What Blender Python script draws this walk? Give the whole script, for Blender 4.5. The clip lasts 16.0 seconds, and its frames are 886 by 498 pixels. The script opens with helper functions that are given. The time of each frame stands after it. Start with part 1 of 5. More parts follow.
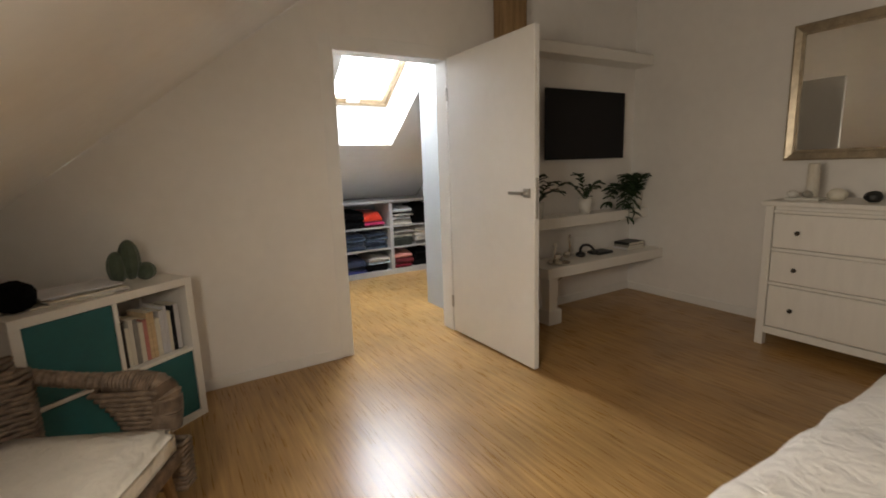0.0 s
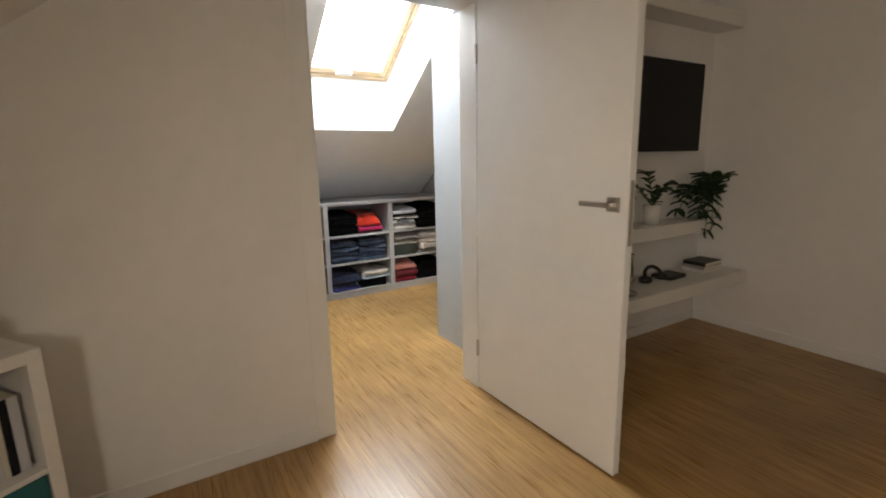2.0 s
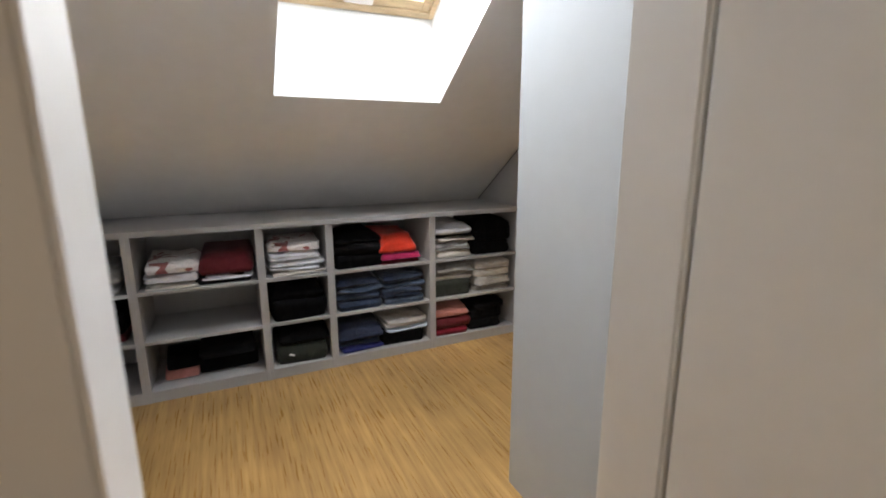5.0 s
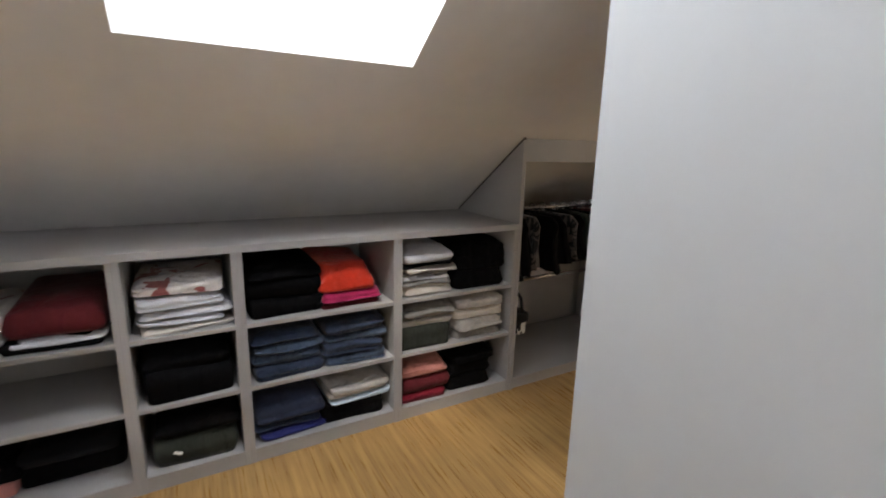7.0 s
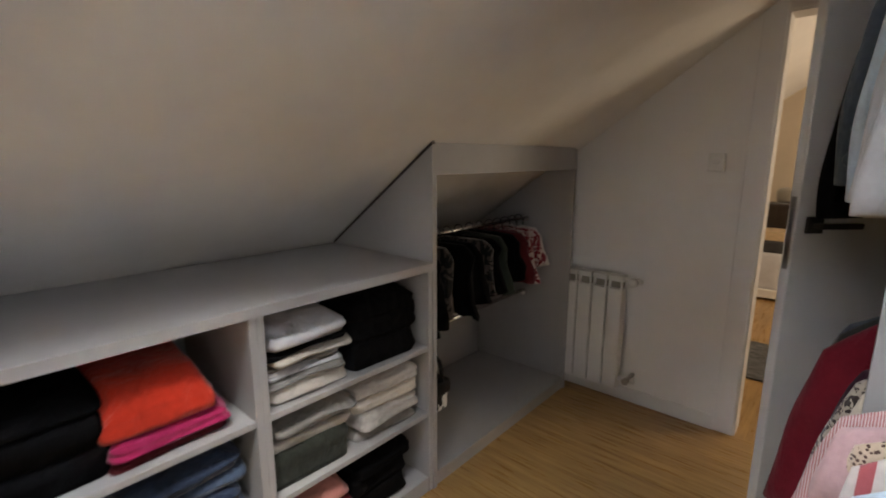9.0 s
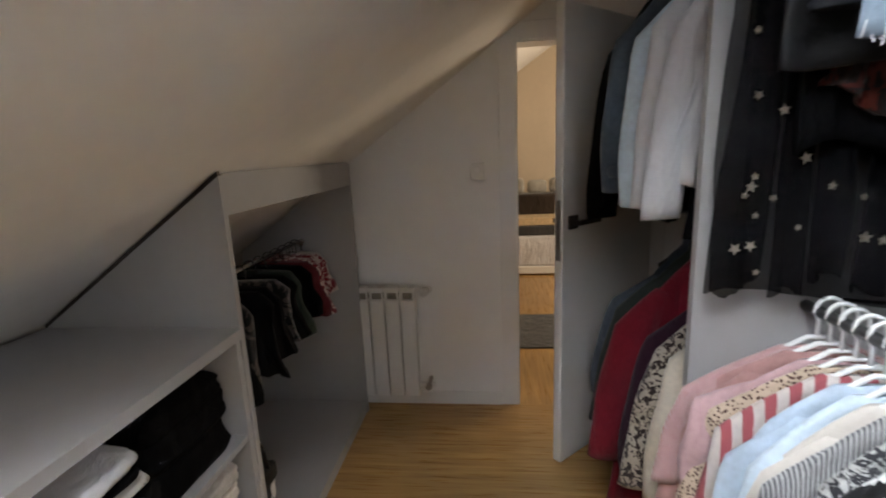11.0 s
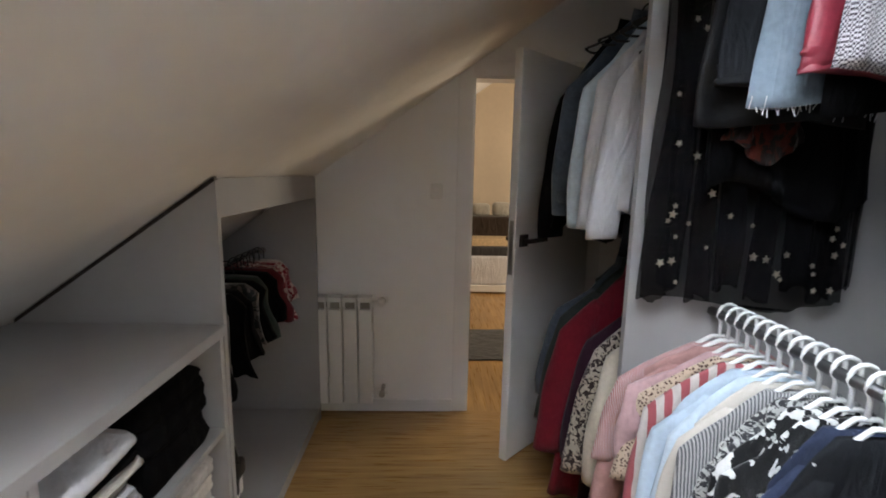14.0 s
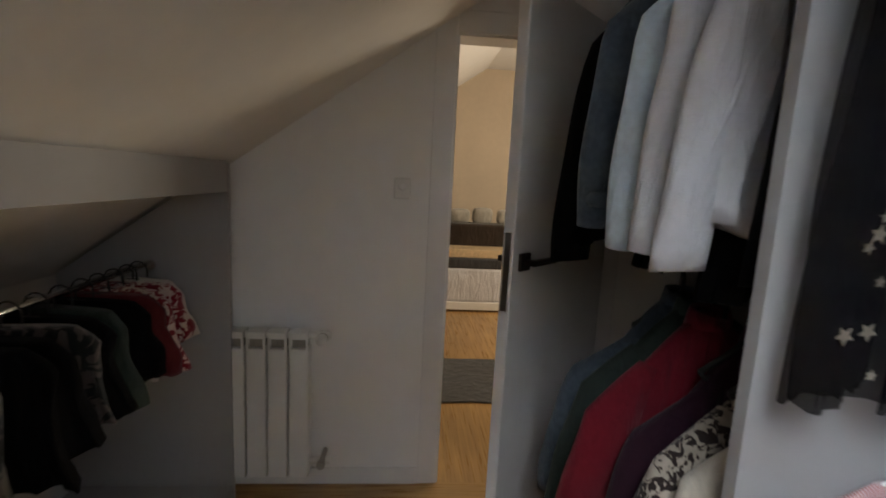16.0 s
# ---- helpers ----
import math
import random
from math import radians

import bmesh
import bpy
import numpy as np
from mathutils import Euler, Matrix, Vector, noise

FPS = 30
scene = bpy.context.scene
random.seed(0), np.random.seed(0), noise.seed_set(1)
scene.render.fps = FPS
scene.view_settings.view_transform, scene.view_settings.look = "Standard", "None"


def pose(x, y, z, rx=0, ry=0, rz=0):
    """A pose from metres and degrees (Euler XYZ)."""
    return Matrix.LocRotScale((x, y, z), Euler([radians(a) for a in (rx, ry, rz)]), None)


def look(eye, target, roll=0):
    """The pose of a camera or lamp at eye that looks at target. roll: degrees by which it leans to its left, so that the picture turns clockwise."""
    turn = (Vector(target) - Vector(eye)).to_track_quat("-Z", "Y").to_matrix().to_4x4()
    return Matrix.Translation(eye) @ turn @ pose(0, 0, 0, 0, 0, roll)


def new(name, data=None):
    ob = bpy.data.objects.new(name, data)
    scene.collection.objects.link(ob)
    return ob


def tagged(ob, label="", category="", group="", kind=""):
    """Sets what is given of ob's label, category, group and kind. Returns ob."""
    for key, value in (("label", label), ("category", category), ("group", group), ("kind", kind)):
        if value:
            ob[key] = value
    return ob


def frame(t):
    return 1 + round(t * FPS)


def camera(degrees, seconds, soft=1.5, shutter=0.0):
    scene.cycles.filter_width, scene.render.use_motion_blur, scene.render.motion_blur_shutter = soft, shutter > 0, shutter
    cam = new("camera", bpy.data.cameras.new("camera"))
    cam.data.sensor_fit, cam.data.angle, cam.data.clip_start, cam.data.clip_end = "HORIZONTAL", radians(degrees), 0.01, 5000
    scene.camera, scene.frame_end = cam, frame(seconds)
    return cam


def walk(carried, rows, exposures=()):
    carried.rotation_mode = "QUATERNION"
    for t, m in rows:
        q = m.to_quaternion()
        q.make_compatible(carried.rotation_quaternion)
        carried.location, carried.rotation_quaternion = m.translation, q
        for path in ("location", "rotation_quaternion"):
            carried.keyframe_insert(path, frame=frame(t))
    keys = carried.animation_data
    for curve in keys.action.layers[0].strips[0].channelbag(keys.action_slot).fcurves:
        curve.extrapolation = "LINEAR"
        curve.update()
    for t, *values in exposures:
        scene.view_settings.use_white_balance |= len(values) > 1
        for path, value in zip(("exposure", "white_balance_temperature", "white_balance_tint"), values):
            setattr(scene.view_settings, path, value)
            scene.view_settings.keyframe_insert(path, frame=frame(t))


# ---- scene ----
cam = camera(87.7, 16.0, soft=1.8, shutter=0.5)
PATH = [
    (0, (-0.985, -2.968, 1.28), (0.019, -1.275, 0.929), -2.0),
    (0.5, (-0.871, -2.74, 1.281), (0.128, -1.045, 0.924), -2.5),
    (1, (-0.745, -2.496, 1.285), (0.252, -0.802, 0.912), -2.5),
    (1.5, (-0.651, -2.263, 1.283), (0.348, -0.571, 0.904), -1.9),
    (2, (-0.557, -1.995, 1.289), (0.451, -0.312, 0.903), -1.2),
    (2.5, (-0.454, -1.748, 1.291), (0.536, -0.052, 0.908), -1.5),
    (3, (-0.304, -1.484, 1.303), (0.651, 0.229, 0.911), -2.0),
    (3.6, (-0.174, -1.18, 1.301), (0.744, 0.55, 0.896), -1.8),
    (6, (0.356, -0.088, 1.285), (1.155, 1.696, 0.86), 0.4),
    (6.5, (0.423, 0.115, 1.289), (1.313, 1.854, 0.86), 0.9),
    (7, (0.52, 0.311, 1.274), (1.483, 2.01, 0.842), 1.4),
    (7.5, (0.589, 0.494, 1.272), (1.646, 2.138, 0.844), 1.4),
    (8, (0.669, 0.667, 1.269), (1.821, 2.248, 0.849), 1.8),
    (10.3, (0.875, 1.362, 1.304), (2.735, 1.975, 0.9), -2.9),
    (10.5, (0.877, 1.385, 1.321), (2.771, 1.88, 0.909), -2.8),
    (11, (0.854, 1.41, 1.351), (2.799, 1.632, 0.94), -2.5),
    (11.5, (0.795, 1.41, 1.372), (2.758, 1.465, 0.99), -2.7),
    (12, (0.712, 1.421, 1.381), (2.681, 1.342, 1.04), -2.1),
    (12.5, (0.63, 1.457, 1.381), (2.602, 1.341, 1.07), -1.6),
    (13, (0.582, 1.51, 1.376), (2.556, 1.41, 1.071), -0.2),
    (13.5, (0.598, 1.538, 1.368), (2.571, 1.45, 1.052), 0.8),
    (14, (0.684, 1.512, 1.349), (2.657, 1.458, 1.023), 1.1),
    (14.5, (0.814, 1.486, 1.327), (2.788, 1.433, 1.006), 0.9),
    (15, (0.98, 1.465, 1.327), (2.953, 1.381, 1.012), 1.5),
    (15.5, (1.15, 1.466, 1.317), (3.123, 1.338, 1.013), 2.4),
    (16, (1.336, 1.457, 1.295), (3.307, 1.302, 0.997), 2.9),
]
walk(cam, [(t, look(e, g, r)) for t, e, g, r in PATH], [(0, 0.64, 6600, 10), (2.6, 0.5, 6600, 10), (3.7, 0.36, 6650, 10), (6, 0.18, 6750, 14), (8.2, 0.2, 6750, 14), (10.3, 0.33, 6500, 12), (13, 0.38, 6450, 13), (14.5, 0.31, 6300, 11), (16, 0.12, 6300, 10)])

# ---- light ----
world = bpy.data.worlds.new("sky")
scene.world = world
world.use_nodes = True
sky = world.node_tree.nodes.new("ShaderNodeTexSky")
sky.sky_type, sky.sun_disc = "NISHITA", False
sky.sun_elevation, sky.sun_rotation = radians(38), radians(150)
world.node_tree.links.new(sky.outputs[0], world.node_tree.nodes["Background"].inputs[0])
world.node_tree.nodes["Background"].inputs[1].default_value = 0.1
scene.view_settings.exposure = 0.0


def area_light(name, m, sx, sy, watts, colour):
    lamp = bpy.data.lights.new(name, "AREA")
    lamp.shape, lamp.size, lamp.size_y, lamp.energy, lamp.color = "RECTANGLE", sx, sy, watts, colour
    ob = new(name, lamp)
    ob.matrix_world = m
    return ob


sun = bpy.data.lights.new("sun", "SUN")
sun.energy, sun.angle, sun.color = 1.0, radians(12), (1.0, 0.95, 0.88)
new("sun", sun).matrix_world = look((0, 0, 20), (6, 8, 0))

# ---- materials ----


def material(name, base, rough=0.5, metal=0.0, var=0.0, scale=8.0, bump=0.0, bump_scale=60.0, stretch=(1, 1, 1), second=None, spec=0.5, sheen=0.0, per_object=0.0):
    """A principled surface whose colour varies at two scales, with fine relief."""
    m = bpy.data.materials.new(name)
    m.use_nodes = True
    nt = m.node_tree
    n, l = nt.nodes, nt.links
    p = n["Principled BSDF"]
    p.inputs["Roughness"].default_value, p.inputs["Metallic"].default_value = rough, metal
    p.inputs["Specular IOR Level"].default_value = spec
    p.inputs["Sheen Weight"].default_value = sheen
    p.inputs["Base Color"].default_value = (*base, 1)
    tc = n.new("ShaderNodeTexCoord")
    mp = n.new("ShaderNodeMapping")
    mp.inputs["Scale"].default_value = stretch
    l.new(tc.outputs["Object"], mp.inputs["Vector"])
    if var or second:
        a, b = n.new("ShaderNodeTexNoise"), n.new("ShaderNodeTexNoise")
        a.inputs["Scale"].default_value, b.inputs["Scale"].default_value = scale, scale * 9
        a.inputs["Detail"].default_value = b.inputs["Detail"].default_value = 5
        for q in (a, b):
            l.new(mp.outputs[0], q.inputs["Vector"])
        add = n.new("ShaderNodeMath")
        add.operation = "MULTIPLY_ADD"
        l.new(b.outputs["Fac"], add.inputs[0])
        add.inputs[1].default_value = 0.45
        l.new(a.outputs["Fac"], add.inputs[2])
        ramp = n.new("ShaderNodeValToRGB")
        lo = second or tuple(c * (1 - var) for c in base)
        hi = base if second else tuple(min(1, c * (1 + var)) for c in base)
        ramp.color_ramp.elements[0].position, ramp.color_ramp.elements[1].position = 0.5, 0.95
        ramp.color_ramp.elements[0].color, ramp.color_ramp.elements[1].color = (*lo, 1), (*hi, 1)
        l.new(add.outputs[0], ramp.inputs[0])
        last = ramp.outputs[0]
        if per_object:
            info, hsv, rng = n.new("ShaderNodeObjectInfo"), n.new("ShaderNodeHueSaturation"), n.new("ShaderNodeMapRange")
            rng.inputs[3].default_value, rng.inputs[4].default_value = 1 - per_object, 1 + per_object
            l.new(info.outputs["Random"], rng.inputs[0])
            l.new(rng.outputs[0], hsv.inputs["Value"])
            l.new(last, hsv.inputs["Color"])
            last = hsv.outputs[0]
        l.new(last, p.inputs["Base Color"])
    if bump:
        c, d = n.new("ShaderNodeTexNoise"), n.new("ShaderNodeBump")
        c.inputs["Scale"].default_value, c.inputs["Detail"].default_value = bump_scale, 6
        l.new(mp.outputs[0], c.inputs["Vector"])
        d.inputs["Strength"].default_value, d.inputs["Distance"].default_value = bump, 0.01
        l.new(c.outputs["Fac"], d.inputs["Height"])
        l.new(d.outputs[0], p.inputs["Normal"])
    return m


PLASTER = material("painted plaster", (0.815, 0.795, 0.77), 0.85, var=0.04, scale=1.5, bump=0.05, bump_scale=140)
# Pier greyed in its colour to offset too strong skylight on it.
PIER_TONE = material("emulsion greyed against skylight", (0.47, 0.50, 0.52), 0.7, var=0.03, scale=1.2, bump=0.02, bump_scale=160)
# Plaster colour raised to stand for light that misses the end wall.
LIFTED_WALL = material("matt emulsion lightened for end wall", (0.86, 0.85, 0.83), 0.85, var=0.03, scale=1.5, bump=0.05, bump_scale=140)
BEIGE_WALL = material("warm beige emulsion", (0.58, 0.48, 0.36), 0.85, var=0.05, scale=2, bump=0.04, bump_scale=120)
LACQUER = material("white lacquer", (0.80, 0.79, 0.77), 0.42, var=0.03, scale=2, bump=0.03, bump_scale=30)
CHIPBOARD = material("light grey melamine board", (0.375, 0.367, 0.363), 0.5, var=0.04, scale=3, bump=0.03, bump_scale=120)
PINE = material("clear varnished pine", (0.60, 0.45, 0.27), 0.4, var=0.2, scale=6, stretch=(1, 6, 6), bump=0.05)
STEEL = material("brushed nickel", (0.45, 0.43, 0.40), 0.32, 1.0)
DARK_METAL = material("dark bronze metal", (0.06, 0.05, 0.045), 0.4, 0.7)
CHROME = material("chromed steel", (0.72, 0.71, 0.70), 0.22, 1.0)
RAIL_METAL = material("dull grey steel", (0.16, 0.16, 0.165), 0.4, 0.9)
BLACK_GLOSS = material("black screen glass", (0.004, 0.004, 0.005), 0.25, spec=0.2)
BLACK_PLASTIC = material("black plastic", (0.015, 0.015, 0.016), 0.45)


def flooring(name, along):
    """Narrow strips of pressed bamboo, in long blocks, each strip with a tone of its own."""
    m = bpy.data.materials.new(name)
    m.use_nodes = True
    nt = m.node_tree
    n, l = nt.nodes, nt.links
    p = n["Principled BSDF"]
    tc, mp = n.new("ShaderNodeTexCoord"), n.new("ShaderNodeMapping")
    mp.inputs["Scale"].default_value = (44, 1.7, 1) if along == "y" else (1.7, 44, 1)
    l.new(tc.outputs["Object"], mp.inputs["Vector"])
    a, b = n.new("ShaderNodeTexNoise"), n.new("ShaderNodeTexNoise")
    a.inputs["Scale"].default_value, a.inputs["Detail"].default_value = 1.0, 3
    b.inputs["Scale"].default_value, b.inputs["Detail"].default_value = 2.6, 4
    l.new(mp.outputs[0], a.inputs["Vector"])
    l.new(mp.outputs[0], b.inputs["Vector"])
    mx = n.new("ShaderNodeMath")
    mx.operation = "MULTIPLY_ADD"
    mx.inputs[1].default_value = 0.5
    l.new(b.outputs["Fac"], mx.inputs[0])
    l.new(a.outputs["Fac"], mx.inputs[2])
    ramp = n.new("ShaderNodeValToRGB")
    ramp.color_ramp.elements[0].position, ramp.color_ramp.elements[0].color = 0.5, (0.29, 0.158, 0.053, 1)
    ramp.color_ramp.elements[1].position, ramp.color_ramp.elements[1].color = 1.0, (0.485, 0.30, 0.112, 1)
    mid = ramp.color_ramp.elements.new(0.74)
    mid.color = (0.378, 0.22, 0.078, 1)
    l.new(mx.outputs[0], ramp.inputs[0])
    big, bm_, mul = n.new("ShaderNodeTexNoise"), n.new("ShaderNodeMapRange"), n.new("ShaderNodeHueSaturation")
    big.inputs["Scale"].default_value, big.inputs["Detail"].default_value = 2.2, 4
    l.new(tc.outputs["Object"], big.inputs["Vector"])
    bm_.inputs[1].default_value, bm_.inputs[2].default_value, bm_.inputs[3].default_value, bm_.inputs[4].default_value = 0.3, 0.7, 0.80, 1.15
    l.new(big.outputs["Fac"], bm_.inputs[0])
    l.new(bm_.outputs[0], mul.inputs["Value"])
    l.new(ramp.outputs[0], mul.inputs["Color"])
    l.new(mul.outputs[0], p.inputs["Base Color"])
    rr = n.new("ShaderNodeMapRange")
    rr.inputs[3].default_value, rr.inputs[4].default_value = 0.22, 0.36
    l.new(b.outputs["Fac"], rr.inputs[0])
    l.new(rr.outputs[0], p.inputs["Roughness"])
    d = n.new("ShaderNodeBump")
    d.inputs["Strength"].default_value, d.inputs["Distance"].default_value = 0.08, 0.002
    l.new(a.outputs["Fac"], d.inputs["Height"])
    l.new(d.outputs[0], p.inputs["Normal"])
    return m


FLOORING = flooring("honey bamboo strips", "y")
FLOORING_2 = flooring("honey bamboo strips lengthwise", "x")

SHAFT = material("white shaft lining", (0.85, 0.85, 0.84), 0.7, var=0.02, scale=2)
RADIATOR = material("white radiator enamel", (0.78, 0.77, 0.74), 0.35, var=0.02, scale=3)
GLASS = material("window glass", (1, 1, 1), 0.0)
GLASS.node_tree.nodes["Principled BSDF"].inputs["Transmission Weight"].default_value = 1.0
GLASS.node_tree.nodes["Principled BSDF"].inputs["IOR"].default_value = 1.1
MIRROR = material("silvered mirror glass", (0.86, 0.87, 0.86), 0.02, 1.0)
CHAMPAGNE = material("champagne silver moulding", (0.42, 0.36, 0.27), 0.35, 0.6, var=0.25, scale=14, bump=0.1)
WHITE_PAINT = material("white painted wood", (0.78, 0.76, 0.72), 0.4, var=0.03, scale=4, stretch=(1, 6, 1), bump=0.03)
TEAL = material("teal lacquered insert", (0.012, 0.115, 0.125), 0.5, var=0.1, scale=5)
WICKER_A = material("grey brown woven rattan", (0.16, 0.115, 0.08), 0.6, var=0.5, scale=30, bump=0.3, bump_scale=200)
TIMBER = material("old structural timber", (0.30, 0.19, 0.09), 0.7, var=0.3, scale=5, stretch=(6, 6, 0.6), bump=0.3)
CERAMIC = material("white glazed ceramic", (0.75, 0.74, 0.70), 0.25)
LEAF = material("dark green leaf", (0.022, 0.045, 0.018), 0.4, var=0.3, scale=12)
STEM = material("green plant stem", (0.06, 0.10, 0.04), 0.5, var=0.2)
SOIL = material("potting soil", (0.03, 0.022, 0.016), 0.95, var=0.4, scale=60)
SILVER = material("polished silver metal", (0.65, 0.62, 0.56), 0.18, 1.0)
PAPER = material("book paper", (0.70, 0.66, 0.56), 0.8, var=0.1, scale=40, stretch=(1, 1, 20))
CACTUS = material("grey green felt cactus", (0.07, 0.095, 0.065), 0.9, var=0.25, scale=20, bump=0.3, bump_scale=150, sheen=0.3)


def fabric(name, base, pattern="", second=(0, 0, 0), size=60.0, rough=0.85, var=0.18, axis="Y", sheen=0.25):
    """Cloth with a fine weave; the pattern may be stripes, spots, print, tweed or floral."""
    m = material(name, base, rough, var=var, scale=7, bump=0.25, bump_scale=320, sheen=sheen, spec=0.15)
    nt = m.node_tree
    n, l = nt.nodes, nt.links
    tc = n.new("ShaderNodeTexCoord")
    mp, wr, wb = n.new("ShaderNodeMapping"), n.new("ShaderNodeTexNoise"), n.new("ShaderNodeBump")
    mp.inputs["Scale"].default_value = (1, 1, 0.3)
    wr.inputs["Scale"].default_value, wr.inputs["Detail"].default_value, wr.inputs["Distortion"].default_value = 16, 3, 0.8
    wb.inputs["Strength"].default_value, wb.inputs["Distance"].default_value = 0.55, 0.03
    l.new(tc.outputs["Object"], mp.inputs["Vector"])
    l.new(mp.outputs[0], wr.inputs["Vector"])
    l.new(wr.outputs["Fac"], wb.inputs["Height"])
    fine = n["Principled BSDF"].inputs["Normal"].links[0].from_node
    l.new(wb.outputs[0], fine.inputs["Normal"])
    if not pattern:
        return m
    ramp = n.new("ShaderNodeValToRGB")
    ramp.color_ramp.interpolation = "CONSTANT"
    ramp.color_ramp.elements[1].position = 0.5
    if pattern == "stripes":
        tex = n.new("ShaderNodeTexWave")
        tex.bands_direction = axis
        tex.inputs["Scale"].default_value, tex.inputs["Distortion"].default_value = size, 1.2
        out = tex.outputs["Fac"]
    elif pattern == "spots":
        tex = n.new("ShaderNodeTexVoronoi")
        tex.inputs["Scale"].default_value = size
        out = tex.outputs["Distance"]
        ramp.color_ramp.elements[1].position = 0.36
    elif pattern == "print":
        tex = n.new("ShaderNodeTexNoise")
        tex.inputs["Scale"].default_value, tex.inputs["Detail"].default_value, tex.inputs["Distortion"].default_value = size, 2, 1.6
        out = tex.outputs["Fac"]
    elif pattern == "sprig":
        tex = n.new("ShaderNodeTexNoise")
        tex.inputs["Scale"].default_value, tex.inputs["Detail"].default_value, tex.inputs["Distortion"].default_value = size, 3, 0.6
        ramp.color_ramp.elements[1].position = 0.41
        out = tex.outputs["Fac"]
    else:
        tex = n.new("ShaderNodeTexChecker")
        tex.inputs["Scale"].default_value = size
        out = tex.outputs["Fac"]
    l.new(tc.outputs["Object"], tex.inputs["Vector"])
    ramp.color_ramp.elements[0].color, ramp.color_ramp.elements[1].color = (0, 0, 0, 1), (1, 1, 1, 1)
    l.new(out, ramp.inputs[0])
    mix = n.new("ShaderNodeMix")
    mix.data_type = "RGBA"
    p = n["Principled BSDF"]
    before = p.inputs["Base Color"].links[0].from_socket
    l.new(ramp.outputs[0], mix.inputs[0])
    mix.inputs[6].default_value = (*second, 1)
    l.new(before, mix.inputs[7])
    l.new(mix.outputs[2], p.inputs["Base Color"])
    return m


WHITE_COTTON = fabric("white cotton", (0.62, 0.62, 0.65), var=0.08)
CREAM_COTTON = fabric("cream cotton", (0.62, 0.58, 0.52), var=0.06)
BLACK_COTTON = fabric("black cotton", (0.0045, 0.0045, 0.005), sheen=0.0)
BLACK_COTTON.node_tree.nodes["Principled BSDF"].inputs["Specular IOR Level"].default_value = 0.06
NAVY = fabric("navy cloth", (0.032, 0.042, 0.08), sheen=0.1)
DENIM = fabric("blue denim", (0.06, 0.088, 0.14), var=0.45)
GREY_DENIM = fabric("faded grey blue denim", (0.075, 0.10, 0.13), var=0.35)
DARK_DENIM = fabric("dark blue denim", (0.026, 0.04, 0.075), var=0.45)
PALE_DENIM = fabric("washed denim", (0.175, 0.225, 0.275), var=0.3)
ORANGE = fabric("orange red knit", (0.58, 0.036, 0.014))
MAGENTA = fabric("magenta knit", (0.42, 0.02, 0.10))
GREY_KNIT = fabric("grey knit", (0.26, 0.25, 0.235))
SILVER_KNIT = fabric("pale grey knit", (0.50, 0.48, 0.455))
OLIVE_BLACK = fabric("dark olive cloth", (0.03, 0.034, 0.027), sheen=0.1)
PINK = fabric("dusty pink knit", (0.52, 0.22, 0.19))
RED = fabric("deep red wool", (0.16, 0.008, 0.018), sheen=0.1)
WINE = fabric("wine red cotton", (0.11, 0.014, 0.018), sheen=0.1)
ROYAL = fabric("royal blue cotton", (0.02, 0.025, 0.14))
FLORAL = fabric("white cotton with floral print", (0.68, 0.64, 0.62), "sprig", (0.30, 0.10, 0.09), 11)
ROSE = fabric("old rose viscose", (0.44, 0.245, 0.225))
MAUVE = fabric("pale mauve viscose", (0.52, 0.34, 0.35))
ROSE_STRIPE = fabric("rose pinstripe", (0.58, 0.46, 0.45), "stripes", (0.42, 0.17, 0.17), 75)
TAN_SPOT = fabric("tan dotted viscose", (0.55, 0.43, 0.32), "spots", (0.09, 0.05, 0.04), 127)
RED_STRIPE = fabric("red and white striped cotton", (0.60, 0.55, 0.52), "stripes", (0.36, 0.09, 0.10), 8, axis="Y")
SKY_BLUE = fabric("light blue cotton", (0.50, 0.61, 0.72))
PALE_BLUE = fabric("pale blue cotton", (0.58, 0.69, 0.78))
GREY_STRIPE = fabric("grey pinstripe", (0.48, 0.48, 0.47), "stripes", (0.12, 0.12, 0.13), 46)
SNAKE = fabric("grey snake print", (0.48, 0.48, 0.46), "print", (0.045, 0.045, 0.05), 54)
BLOCK = fabric("black and white block print", (0.70, 0.70, 0.68), "print", (0.012, 0.012, 0.013), 16)
ANTHRACITE = fabric("anthracite cloth", (0.016, 0.017, 0.02), sheen=0.0)
DARK_GREEN = fabric("dark green cloth", (0.028, 0.04, 0.033), sheen=0.1)
PURPLE = fabric("dark purple cloth", (0.028, 0.008, 0.018), sheen=0.1)
LEOPARD = fabric("leopard print cloth", (0.42, 0.36, 0.29), "print", (0.03, 0.02, 0.018), 44)
CREAM_WOOL = fabric("cream wool", (0.60, 0.53, 0.43))
TWEED = fabric("houndstooth tweed", (0.40, 0.385, 0.395), "check", (0.05, 0.042, 0.05), 230)
HOUND = fabric("large black and white houndstooth", (0.52, 0.51, 0.46), "print", (0.012, 0.014, 0.016), 26)
RED_LEATHER = material("dark red leather", (0.22, 0.025, 0.04), 0.45, var=0.2, scale=10, bump=0.15, bump_scale=90)
BEIGE_LEATHER = material("beige leather", (0.36, 0.27, 0.17), 0.5, var=0.15, scale=10, bump=0.15, bump_scale=90)
BLACK_LEATHER = material("black leather", (0.008, 0.008, 0.009), 0.6, spec=0.25, var=0.2, scale=10, bump=0.15, bump_scale=90)
RED_PRINT = fabric("red and white printed silk", (0.62, 0.50, 0.44), "print", (0.22, 0.014, 0.025), 26)
